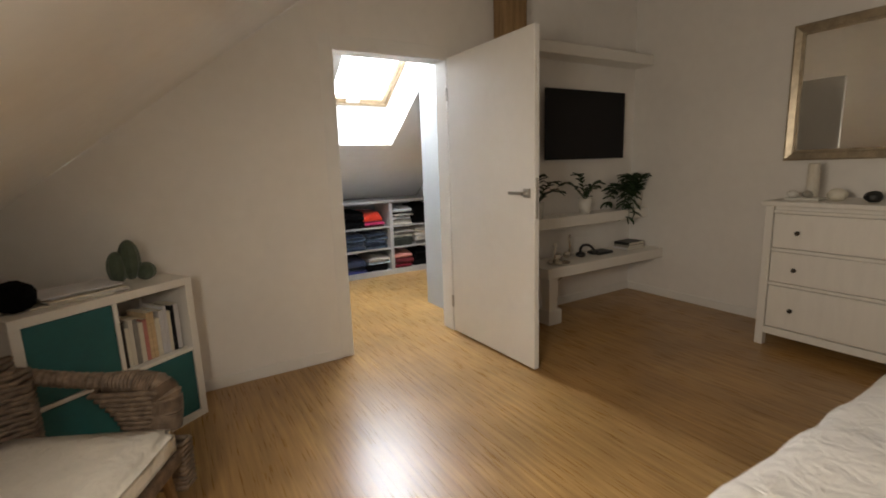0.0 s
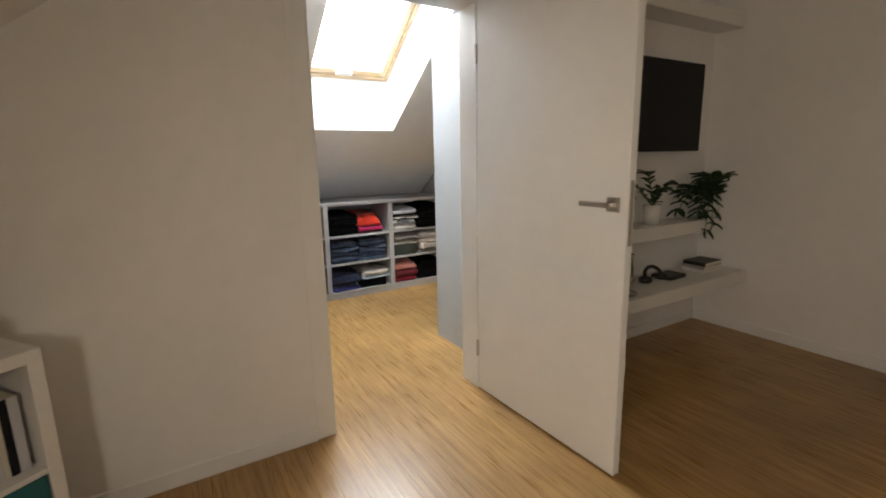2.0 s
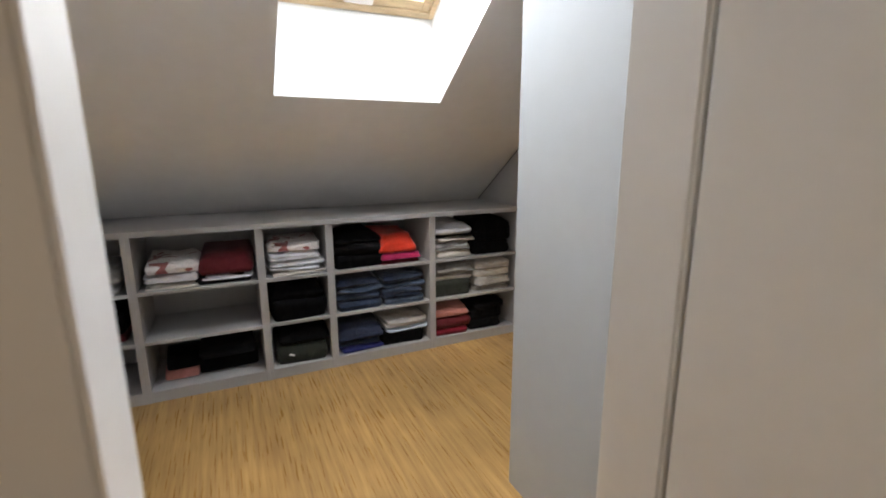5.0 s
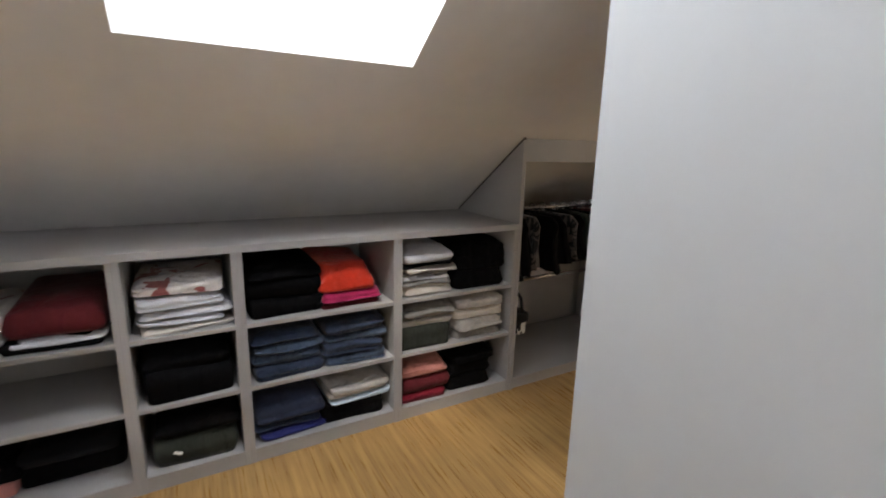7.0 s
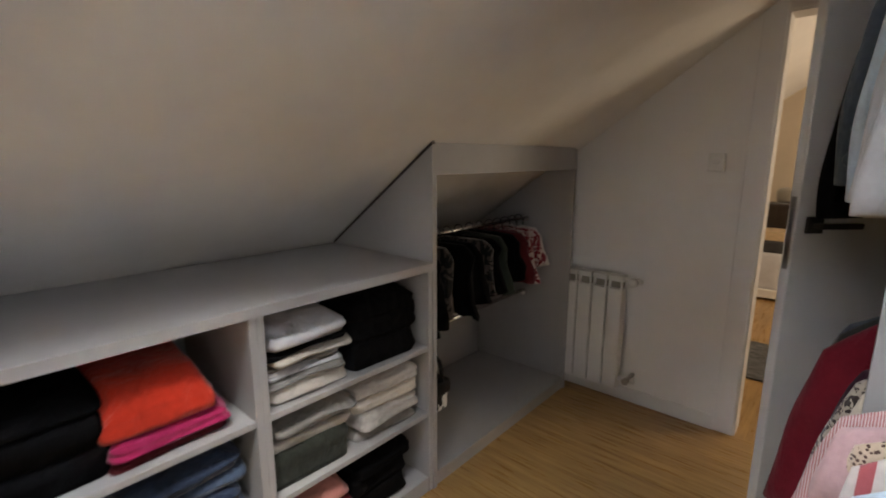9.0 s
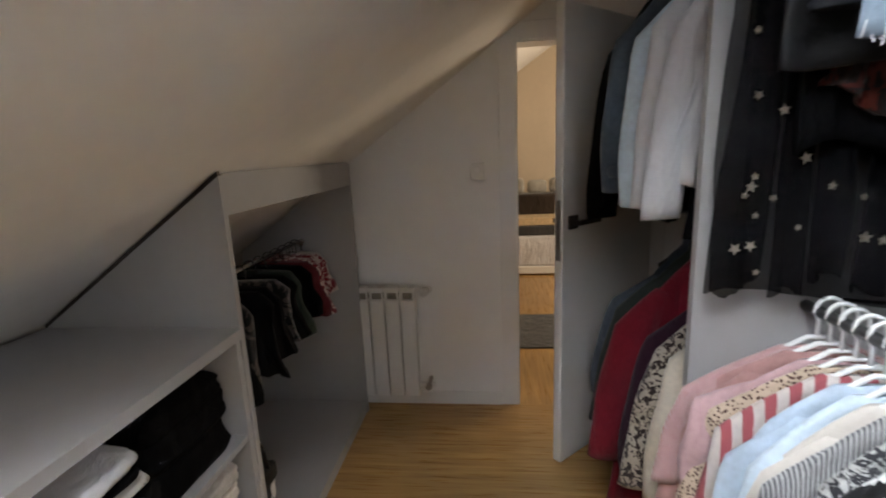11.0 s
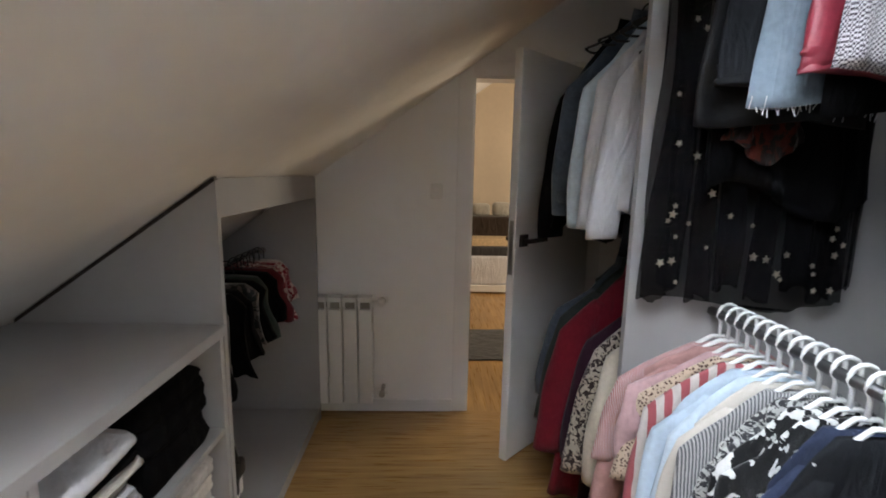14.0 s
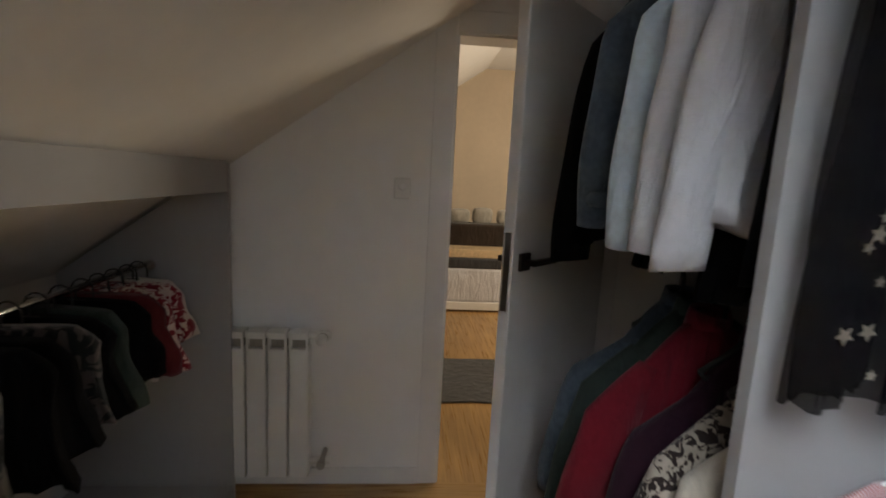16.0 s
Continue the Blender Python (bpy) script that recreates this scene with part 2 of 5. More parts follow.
DARK_PRINT = fabric("dark printed silk", (0.09, 0.075, 0.07), "print", (0.012, 0.014, 0.014), 15)
TULLE = material("sheer black tulle", (0.006, 0.006, 0.007), 0.8, var=0.2, spec=0.1)
TULLE.node_tree.nodes["Principled BSDF"].inputs["Alpha"].default_value = 0.47
WHITE_PLASTIC = material("white hanger plastic", (0.78, 0.78, 0.77), 0.3)
BRASS = material("pale gold foil", (0.60, 0.53, 0.42), 0.35, 0.7)
BEDSPREAD = fabric("white quilted bedspread", (0.72, 0.70, 0.66), var=0.06)
CUSHION = fabric("off-white seat cushion", (0.68, 0.64, 0.56), var=0.08)
CHARCOAL = fabric("charcoal cloth", (0.05, 0.05, 0.053))
BROWN_COVER = fabric("dark brown cloth", (0.03, 0.02, 0.014))
GREY_CUSHION = fabric("grey cushion cloth", (0.33, 0.31, 0.27))

RUST = fabric("rust red print", (0.075, 0.012, 0.007), "print", (0.015, 0.010, 0.010), 22)

# ---- mesh helpers ----


def box(bm, x0, y0, z0, x1, y1, z1):
    m = Matrix.Translation(((x0 + x1) / 2, (y0 + y1) / 2, (z0 + z1) / 2)) @ Matrix.Diagonal((abs(x1 - x0), abs(y1 - y0), abs(z1 - z0), 1))
    return bmesh.ops.create_cube(bm, size=1, matrix=m)["verts"]


def rounded(bm, r, segments=2):
    bmesh.ops.bevel(bm, geom=bm.edges[:], offset=r, segments=segments, profile=0.5, affect="EDGES", clamp_overlap=True)
    return bm


def slab(x0, y0, z0, x1, y1, z1, r=0.0, segments=1):
    bm = bmesh.new()
    box(bm, x0, y0, z0, x1, y1, z1)
    return rounded(bm, r, segments) if r else bm


def prism(points, axis, a, b, bm=None):
    """A polygon of two coordinates, drawn out along the third axis from a to b."""
    bm = bm or bmesh.new()

    def at(p, v):
        return {"x": (v, p[0], p[1]), "y": (p[0], v, p[1]), "z": (p[0], p[1], v)}[axis]
    lo, hi = [bm.verts.new(at(p, a)) for p in points], [bm.verts.new(at(p, b)) for p in points]
    bm.faces.new(lo)
    bm.faces.new(hi[::-1])
    for i in range(len(points)):
        j = (i + 1) % len(points)
        bm.faces.new((lo[i], hi[i], hi[j], lo[j]))
    bmesh.ops.recalc_face_normals(bm, faces=bm.faces[:])
    return bm


def solid8(c, bm=None):
    """A six-sided solid from its lower four and upper four corners."""
    bm = bm or bmesh.new()
    v = [bm.verts.new(p) for p in c]
    for q in ((3, 2, 1, 0), (4, 5, 6, 7), (0, 1, 5, 4), (1, 2, 6, 5), (2, 3, 7, 6), (3, 0, 4, 7)):
        bm.faces.new([v[i] for i in q])
    bmesh.ops.recalc_face_normals(bm, faces=bm.faces[:])
    return bm


def rod(bm, a, b, r, sides=12):
    a, b = Vector(a), Vector(b)
    d = b - a
    m = Matrix.Translation((a + b) / 2) @ d.to_track_quat("Z", "Y").to_matrix().to_4x4()
    bmesh.ops.create_cone(bm, cap_ends=True, segments=sides, radius1=r, radius2=r, depth=d.length, matrix=m)
    return bm


def tube(bm, pts, r, sides=8):
    """A round bar along a line of points."""
    pts = [Vector(p) for p in pts]
    rings = []
    for i, p in enumerate(pts):
        d = (pts[min(i + 1, len(pts) - 1)] - pts[max(i - 1, 0)]).normalized()
        u = d.cross(Vector((0.31, 0.2, 0.93))).normalized()
        w = d.cross(u)
        rr = r[i] if isinstance(r, (list, tuple)) else r
        rings.append([bm.verts.new(p + rr * (math.cos(k * math.tau / sides) * u + math.sin(k * math.tau / sides) * w)) for k in range(sides)])
    for a, b in zip(rings, rings[1:]):
        for k in range(sides):
            bm.faces.new((a[k], a[(k + 1) % sides], b[(k + 1) % sides], b[k]))
    bm.faces.new(rings[0][::-1])
    bm.faces.new(rings[-1])
    return bm


def lathe(bm, profile, centre=(0, 0, 0), sides=20):
    c = Vector(centre)
    rings = [[bm.verts.new(c + Vector((r * math.cos(k * math.tau / sides), r * math.sin(k * math.tau / sides), z))) for k in range(sides)] for r, z in profile]
    for a, b in zip(rings, rings[1:]):
        for k in range(sides):
            bm.faces.new((a[k], a[(k + 1) % sides], b[(k + 1) % sides], b[k]))
    bm.faces.new(rings[0][::-1])
    bm.faces.new(rings[-1])
    return bm


def part(name, bm, mat, parent=None, label="", smooth=False):
    """Links a bmesh as one mesh object, under a thing or a part."""
    me = bpy.data.meshes.new(name)
    bm.normal_update()
    bm.to_mesh(me)
    bm.free()
    me.materials.append(mat)
    if smooth:
        me.polygons.foreach_set("use_smooth", [True] * len(me.polygons))
        me.update()
    ob = new(name, me)
    if parent:
        ob.parent = parent
    return tagged(ob, label)


def thing(name, label, category, m=None, group="", kind=""):
    e = new(name)
    e.empty_display_size = 0.1
    if m is not None:
        e.matrix_world = m
    return tagged(e, label, category, group, kind)


def single(name, bm, mat, label, category, group="", kind="", smooth=False):
    return tagged(part(name, bm, mat, None, "", smooth), label, category, group, kind)


def structure(name, bm, mat, label, category):
    return single(name, bm, mat, label, category, kind="structure")


# ---- structure ----
DOOR_W, DOOR_H = 0.87, 2.05
WALL_T = 0.15
EAST = 2.945
END = 3.15
RUN = 0.705
COS, SIN = 1 / math.hypot(1, RUN), RUN / math.hypot(1, RUN)


def roof_z(x, y):
    return 1.335 + RUN * (2.1 - y)


def roof(x, y, n=0.0):
    """A point n metres outside the sloping ceiling of the dressing room."""
    return (x, y + n * SIN, roof_z(x, y) + n * COS)


def hip_z(x):
    return 2.30 + 0.755 * (x + 0.14)


structure("floor", slab(-2.3, -4.95, -0.12, END, 2.9, 0), FLOORING, "strand-woven bamboo strip floor, satin varnished, honey brown", "floor")
structure("floor_2", slab(END, -1.2, -0.12, 7.4, 3.2, 0), FLOORING_2, "strand-woven bamboo strip floor in the next room", "floor")

wall = prism([(-2.0, 0), (0, 0), (0, DOOR_H), (DOOR_W, DOOR_H), (DOOR_W, 0), (END, 0), (END, 2.78), (0.5, 2.78), (-2.0, hip_z(-2.0))], "y", 0, WALL_T)
structure("wall_partition", wall, PLASTER, "matt off-white painted partition wall with a doorway", "wall")
structure("wall_east", slab(EAST, -4.8, 0, EAST + 0.22, 0, 2.78), PLASTER, "matt off-white painted bedroom wall", "wall")
structure("wall_knee", slab(-2.15, -4.8, 0, -2.0, WALL_T, 0.92), PLASTER, "low painted knee wall under the bedroom slope", "wall")
structure("wall_south", slab(-2.15, -4.95, 0, EAST + 0.22, -4.8, 2.78), PLASTER, "matt off-white painted bedroom wall", "wall")
structure("ceiling_bedroom", slab(0.456, -4.95, 2.75, EAST + 0.22, 0, 2.87), PLASTER, "flat white painted ceiling", "ceiling")
hip = bmesh.new()
for x0, x1, y0, y1 in ((-2.15, -1.75, -4.95, 0), (-1.05, 0.456, -4.95, 0), (-1.75, -1.05, -4.95, -2.95), (-1.75, -1.05, -2.15, 0)):
    prism([(x0, hip_z(x0)), (x1, hip_z(x1)), (x1, hip_z(x1) + 0.2), (x0, hip_z(x0) + 0.2)], "y", y0, y1, hip)
structure("ceiling_slope", hip, PLASTER, "sloping off-white plastered attic ceiling", "ceiling")

# dressing room shell
SKX0, SKX1, SKY0, SKY1 = 0.397, 1.236, 0.24, 1.814
bm = bmesh.new()
for x0, x1, y0, y1 in ((-1.35, SKX0, -0.02, 2.95), (SKX1, 2.2, -0.02, 2.95), (2.2, END + 0.12, -0.02, 2.95), (SKX0, SKX1, -0.02, SKY0), (SKX0, SKX1, SKY1, 2.95)):
    solid8([roof(x0, y0), roof(x1, y0), roof(x1, y1), roof(x0, y1), roof(x0, y0, 0.24), roof(x1, y0, 0.24), roof(x1, y1, 0.24), roof(x0, y1, 0.24)], bm)
structure("ceiling_dressing", bm, PLASTER, "sloping off-white plastered ceiling with a roof window shaft", "ceiling")
J2 = 1.309
J2R = 0.66
J2H = 1.85
wall = prism([(WALL_T, 0), (J2R, 0), (J2R, J2H), (J2, J2H), (J2, 0), (2.9, 0), (2.9, roof_z(END, 2.9)), (WALL_T, roof_z(END, WALL_T))], "x", END, END + 0.12)
structure("wall_end", wall, LIFTED_WALL, "matt white painted gable wall with a narrow doorway", "wall")
structure("wall_west", prism([(WALL_T, 0), (2.9, 0), (2.9, roof_z(-1.2, 2.9)), (WALL_T, roof_z(-1.2, WALL_T))], "x", -1.35, -1.2), PLASTER, "matt white painted wall closing the dressing room", "wall")
structure("wall_eaves", slab(-1.2, 2.75, 0, END, 2.85, 0.95), PLASTER, "low plastered wall behind the shelves", "wall")
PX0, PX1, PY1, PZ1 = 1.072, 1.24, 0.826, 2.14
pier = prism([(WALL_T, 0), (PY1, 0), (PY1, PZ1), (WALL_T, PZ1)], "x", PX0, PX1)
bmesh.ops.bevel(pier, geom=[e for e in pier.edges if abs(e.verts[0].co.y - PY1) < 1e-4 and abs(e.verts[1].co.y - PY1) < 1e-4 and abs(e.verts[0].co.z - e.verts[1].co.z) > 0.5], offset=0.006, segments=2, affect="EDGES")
structure("wall_pier", pier, PIER_TONE, "smooth painted wall pier beside the doorway, greyed against strong skylight", "wall")

# next room shell
structure("wall_room_south", slab(3.27, -1.2, 0, 7.1, -1.1, 2.62), PLASTER, "painted wall of the next room", "wall")
structure("wall_room_north", slab(3.27, 2.9, 0, 7.1, 3.0, 1.05), PLASTER, "low painted wall of the next room", "wall")
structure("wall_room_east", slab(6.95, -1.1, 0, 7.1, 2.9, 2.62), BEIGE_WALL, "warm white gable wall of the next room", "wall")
structure("ceiling_room", prism([(-1.2, 2.6), (0.608, 2.6), (3.0, 0.973), (3.0, 1.1), (0.608, 2.72), (-1.2, 2.72)], "x", 3.27, 7.1), PLASTER, "white ceiling of the next room, sloping to the eaves", "ceiling")

lx, ly, lz = roof(0.815, 1.15, 0.455)
area_light("roof_window_daylight", look((lx, ly, lz), (lx, ly - SIN, lz - COS)), 0.70, 1.1, 29, (0.86, 0.93, 1.0))
area_light("bedroom_roof_window_daylight", look((-1.38, -2.55, hip_z(-1.38) + 0.06), (-0.38, -2.45, hip_z(-1.38) - 0.10)), 0.6, 0.55, 18.5, (1.0, 0.87, 0.70))
area_light("next_room_daylight", look((5.0, -1.08, 1.5), (5.0, 2, 1.6)), 1.2, 1.0, 32, (1.0, 0.83, 0.60))

# ---- doors ----
FRAME_W = 0.07


def casing(name, label, m, width, height, depth):
    """A door lining with flat architraves on both faces; local x runs across the opening."""
    e = thing(name, label, "door frame", m, kind="structure")
    for nm, x0, x1, z0, z1 in (("jamb", -0.001, 0.02, 0, height), ("jamb", width - 0.02, width + 0.001, 0, height), ("head", 0.02, width - 0.02, height - 0.02, height + 0.001)):
        part(nm, slab(x0, 0.0015, z0, x1, depth - 0.0015, z1), LACQUER, e)
    for y0, y1 in ((-0.0025, 0.001), (depth - 0.001, depth + 0.008)):
        part("architrave", slab(-FRAME_W, y0, 0, 0.012, y1, height + FRAME_W, 0.003), LACQUER, e)
        part("architrave", slab(width - 0.012, y0, 0, width + FRAME_W, y1, height + FRAME_W, 0.003), LACQUER, e)
        part("architrave", slab(0.012, y0, height - 0.012, width - 0.012, y1, height + FRAME_W, 0.003), LACQUER, e)
    return e


def leaf(name, label, m, width, height, metal, z):
    """A flush door leaf; local x runs from the hinge to the lock."""
    e = thing(name, label, "door", m, kind="structure")
    part("panel", slab(0, -0.02, 0.012, width, 0.02, height, 0.003), LACQUER, e)
    for s in (-1, 1):
        rose = bmesh.new()
        box(rose, width - 0.085, s * 0.02, z - 0.027, width - 0.031, s * 0.031, z + 0.027)
        h = part("handle", rounded(rose, 0.002), metal, e, "square rose lever handle")
        lever = bmesh.new()
        box(lever, width - 0.067, s * 0.031, z - 0.009, width - 0.049, s * 0.068, z + 0.009)
        box(lever, width - 0.185, s * 0.050, z - 0.009, width - 0.049, s * 0.068, z + 0.009)
        part("lever", rounded(lever, 0.002), metal, h)
    part("lock_plate", slab(width - 0.001, -0.011, z - 0.15, width + 0.002, 0.011, z + 0.09, 0.001), STEEL, e)
    for hz in (0.25, height - 0.25):
        hb = bmesh.new()
        rod(hb, (-0.006, -0.024, hz - 0.045), (-0.006, -0.024, hz + 0.045), 0.008)
        part("hinge", hb, STEEL, e)
    return e


casing("door_frame_1", "flat white lacquered door frame", pose(0, 0, 0), DOOR_W, DOOR_H, WALL_T)
leaf("door_1", "open flush white lacquered door with a nickel lever", pose(0.865, -0.022, 0, 0, 0, -89), 0.90, 2.04, STEEL, 1.108)
casing("door_frame_2", "flat white lacquered narrow door frame", pose(END, J2R, 0, 0, 0, 90) @ Matrix.Translation((0, -0.12, 0)), J2 - J2R, J2H, 0.12)
leaf("door_2", "half-open narrow white lacquered door with a dark lever", pose(END - 0.02, J2R + 0.02, 0, 0, 0, math.degrees(math.atan2(0.49, -0.47))), 0.665, 1.86, DARK_METAL, 1.06)

# ---- low shelves under the slope ----
SH_Y, SH_Z = 2.105, 0.909
DIV = (-0.95, -0.308, 0.295, 0.669, 1.315, 1.967)


def shelf_unit(x0, x1):
    e = thing("shelf_unit", "grey melamine shelf unit with open compartments of clothes", "shelf", pose(x0, SH_Y, 0), "shelf units under the slope")
    w = x1 - x0
    for x in (0.0, w - 0.02):
        part("side_panel", slab(x, 0, 0.0, x + 0.02, 0.46, SH_Z - 0.028, 0.001), CHIPBOARD, e)
    part("plinth", slab(0.02, 0.004, 0, w - 0.02, 0.02, 0.044), CHIPBOARD, e)
    for z in (0.044, 0.318, 0.580):
        part("shelf_board", slab(0.02, 0.003, z, w - 0.02, 0.455, z + 0.018, 0.001), CHIPBOARD, e)
    part("back_panel", slab(0.02, 0.455, 0.0, w - 0.02, 0.463, SH_Z - 0.03), CHIPBOARD, e)
    return e


for a, b in zip(DIV, DIV[1:]):
    shelf_unit(a, b)
top = thing("worktop", "long light grey melamine top lying on the shelf units", "shelf top", pose(0, 0, 0))
part("board", slab(DIV[0], SH_Y - 0.010, SH_Z - 0.027, DIV[-1] - 0.001, 2.69, SH_Z, 0.002), CHIPBOARD, top)
part("edge_strip", slab(DIV[0], SH_Y - 0.0125, SH_Z - 0.0275, DIV[-1] - 0.001, SH_Y - 0.0098, SH_Z + 0.0003), CHIPBOARD, top, "grey edging strip")

CX0, CX1 = 1.967, 3.06
cab = thing("hanging_cabinet", "grey melamine cabinet with a sloped top and two hanging rails", "cabinet", pose(0, 0, 0))


def cab_side(x0, x1):
    return prism([(SH_Y - 0.004, 0), (2.70, 0), (2.70, roof_z(x0, 2.70) - 0.015), (SH_Y - 0.004, roof_z(x0, SH_Y) - 0.015)], "x", x0, x1)


part("side_panel", cab_side(CX0, CX0 + 0.02), CHIPBOARD, cab)
part("side_panel", cab_side(CX1 - 0.02, CX1), CHIPBOARD, cab)
# Dark strip added where only a shaded gap runs below the ceiling.
part("gap_shade", prism([(SH_Y, roof_z(CX0, SH_Y) - 0.015), (2.69, roof_z(CX0, 2.69) - 0.015), (2.69, roof_z(CX0, 2.69) - 0.003), (SH_Y, roof_z(CX0, SH_Y) - 0.003)], "x", CX0 + 0.003, CX0 + 0.017), DARK_METAL, cab, "dark strip standing for the shaded gap under the sloped ceiling")
part("fascia", slab(CX0 + 0.02, SH_Y - 0.002, 1.213, CX1 - 0.02, SH_Y + 0.016, 1.322), CHIPBOARD, cab)
part("bottom_board", slab(CX0 + 0.02, SH_Y, 0.045, CX1 - 0.02, 2.69, 0.063), CHIPBOARD, cab)
part("plinth", slab(CX0 + 0.02, SH_Y + 0.004, 0, CX1 - 0.02, SH_Y + 0.02, 0.045), CHIPBOARD, cab)

for z in (0.94, 0.515):
    rb = bmesh.new()
    rod(rb, (CX0 + 0.02, 2.375, z), (CX1 - 0.02, 2.395, z), 0.011, 14)
    part("rail", rb, CHROME, cab, "round clothes rail", True)
    for x in (CX0 + 0.02, CX1 - 0.02):
        rb = bmesh.new()
        s = 1 if x < 2.5 else -1
        rod(rb, (x, 2.375, z), (x + s * 0.012, 2.375, z), 0.019, 14)
        part("rail_socket", rb, CHROME, cab)

# ---- baseboards ----


def baseboard(name, x0, y0, x1, y1):
    structure(name, slab(x0, y0, 0, x1, y1, 0.075, 0.003), LACQUER, "low white painted skirting board along the wall", "baseboard")


baseboard("baseboard_1", -2.0, -0.013, -FRAME_W, -0.001)
baseboard("baseboard_2", DOOR_W + FRAME_W, -0.013, EAST, -0.001)
baseboard("baseboard_3", EAST - 0.013, -4.8, EAST - 0.001, -0.013)
baseboard("baseboard_4", END - 0.013, J2 + FRAME_W, END - 0.001, 2.75)

# ---- roof window ----
W0, W1, WB, WT = 0.425, 1.205, 1.635, 0.665
NW = 0.385
sky_win = thing("window_1", "pine roof window in a white plastered shaft", "roof window", pose(0, 0, 0), kind="structure")
IN = [roof(SKX0, SKY1, -0.0015), roof(SKX1, SKY1, -0.0015), roof(SKX1, SKY0, -0.0015), roof(SKX0, SKY0, -0.0015)]
OUT = [roof(W0, WB, NW), roof(W1, WB, NW), roof(W1, WT, NW), roof(W0, WT, NW)]
FARIN = [roof(SKX0 - 0.03, SKY1 + 0.03, 0.03), roof(SKX1 + 0.03, SKY1 + 0.03, 0.03), roof(SKX1 + 0.03, SKY0 - 0.03, 0.03), roof(SKX0 - 0.03, SKY0 - 0.03, 0.03)]
FAROUT = [roof(W0 - 0.03, WB + 0.03, NW), roof(W1 + 0.03, WB + 0.03, NW), roof(W1 + 0.03, WT - 0.03, NW), roof(W0 - 0.03, WT - 0.03, NW)]
for i in range(4):
    j = (i + 1) % 4
    part("shaft_lining", solid8([IN[i], IN[j], FARIN[j], FARIN[i], OUT[i], OUT[j], FAROUT[j], FAROUT[i]]), SHAFT, sky_win)


def roof_bar(x0, x1, y0, y1, n0, n1):
    return rounded(solid8([roof(x0, y0, n0), roof(x1, y0, n0), roof(x1, y1, n0), roof(x0, y1, n0), roof(x0, y0, n1), roof(x1, y0, n1), roof(x1, y1, n1), roof(x0, y1, n1)]), 0.004)


def roof_ring(name, inset, width, n0, n1, mat):
    a0, a1, b0, b1 = W0 + inset, W1 - inset, WT + inset, WB - inset
    for q in ((a0, a0 + width, b0, b1), (a1 - width, a1, b0, b1), (a0 + width, a1 - width, b0, b0 + width), (a0 + width, a1 - width, b1 - width, b1)):
        part(name, roof_bar(q[0], q[1], q[2], q[3], n0, n1), mat, sky_win)


roof_ring("window_frame", -0.004, 0.03, NW - 0.035, NW + 0.02, PINE)
roof_ring("sash", 0.028, 0.042, NW - 0.025, NW + 0.02, PINE)
pane = part("pane", roof_bar(W0 + 0.06, W1 - 0.06, WT + 0.06, WB - 0.06, NW + 0.006, NW + 0.012), GLASS, sky_win)
pane.visible_shadow = False
bm = roof_bar(0.735, 0.875, WB - 0.062, WB - 0.038, NW - 0.05, NW - 0.024)
part("vent_handle", bm, LACQUER, sky_win, "white vent handle")

# ---- radiator and thermostat ----
rad = thing("radiator", "white sectional aluminium radiator on the gable wall", "radiator", pose(3.06, 0, 0))
for i in range(4):
    y = 1.815 + i * 0.08
    bm = bmesh.new()
    box(bm, -0.012, y + 0.003, 0.09, 0.06, y + 0.077, 0.625)
    part("section", rounded(bm, 0.006), RADIATOR, rad)
    bm = bmesh.new()
    box(bm, -0.010, y + 0.006, 0.664, 0.058, y + 0.074, 0.69)
    box(bm, -0.010, y + 0.004, 0.62, -0.004, y + 0.014, 0.67)
    box(bm, -0.010, y + 0.066, 0.62, -0.004, y + 0.076, 0.67)
    # Grey colour stands for the shade inside the top slots.
    part("shaded_fin", slab(0.012, y + 0.012, 0.62, 0.05, y + 0.068, 0.662), GREY_CUSHION, rad)
    part("top_grille", rounded(bm, 0.002), RADIATOR, rad)
for z in (0.672, 0.145):
    bm = bmesh.new()
    rod(bm, (0.025, 1.735, z), (0.025, 2.14, z), 0.014)
    part("header_pipe", bm, RADIATOR, rad)
bm = bmesh.new()
rod(bm, (0.0, 1.765, 0.672), (-0.045, 1.765, 0.672), 0.019, 16)
rod(bm, (0.05, 1.765, 0.672), (0.0, 1.765, 0.672), 0.012, 16)
part("valve", bm, RADIATOR, rad, "white thermostatic valve head", True)
part("valve_collar", rod(bmesh.new(), (-0.002, 1.765, 0.672), (-0.010, 1.765, 0.672), 0.0205, 16), STEEL, rad)
bm = bmesh.new()
rod(bm, (0.085, 1.765, 0.155), (-0.01, 1.765, 0.155), 0.011, 12)
rod(bm, (-0.01, 1.765, 0.155), (-0.03, 1.765, 0.155), 0.017, 8)
part("return_valve", bm, STEEL, rad, "nickel return valve")
therm = thing("wall_thermostat", "small white plastic switch box on the wall", "switch", pose(END, 1.484, 1.253))
part("cover", slab(-0.035, -0.032, -0.04, -0.001, 0.032, 0.04, 0.005, 2), RADIATOR, therm)
part("dial", lathe(bmesh.new(), [(0.017, 0), (0.017, 0.008), (0.012, 0.011)]), LACQUER, therm).matrix_local = pose(-0.034, 0, 0.008, 0, -90, 0)

# ---- clothes: folded, hung and their hangers ----


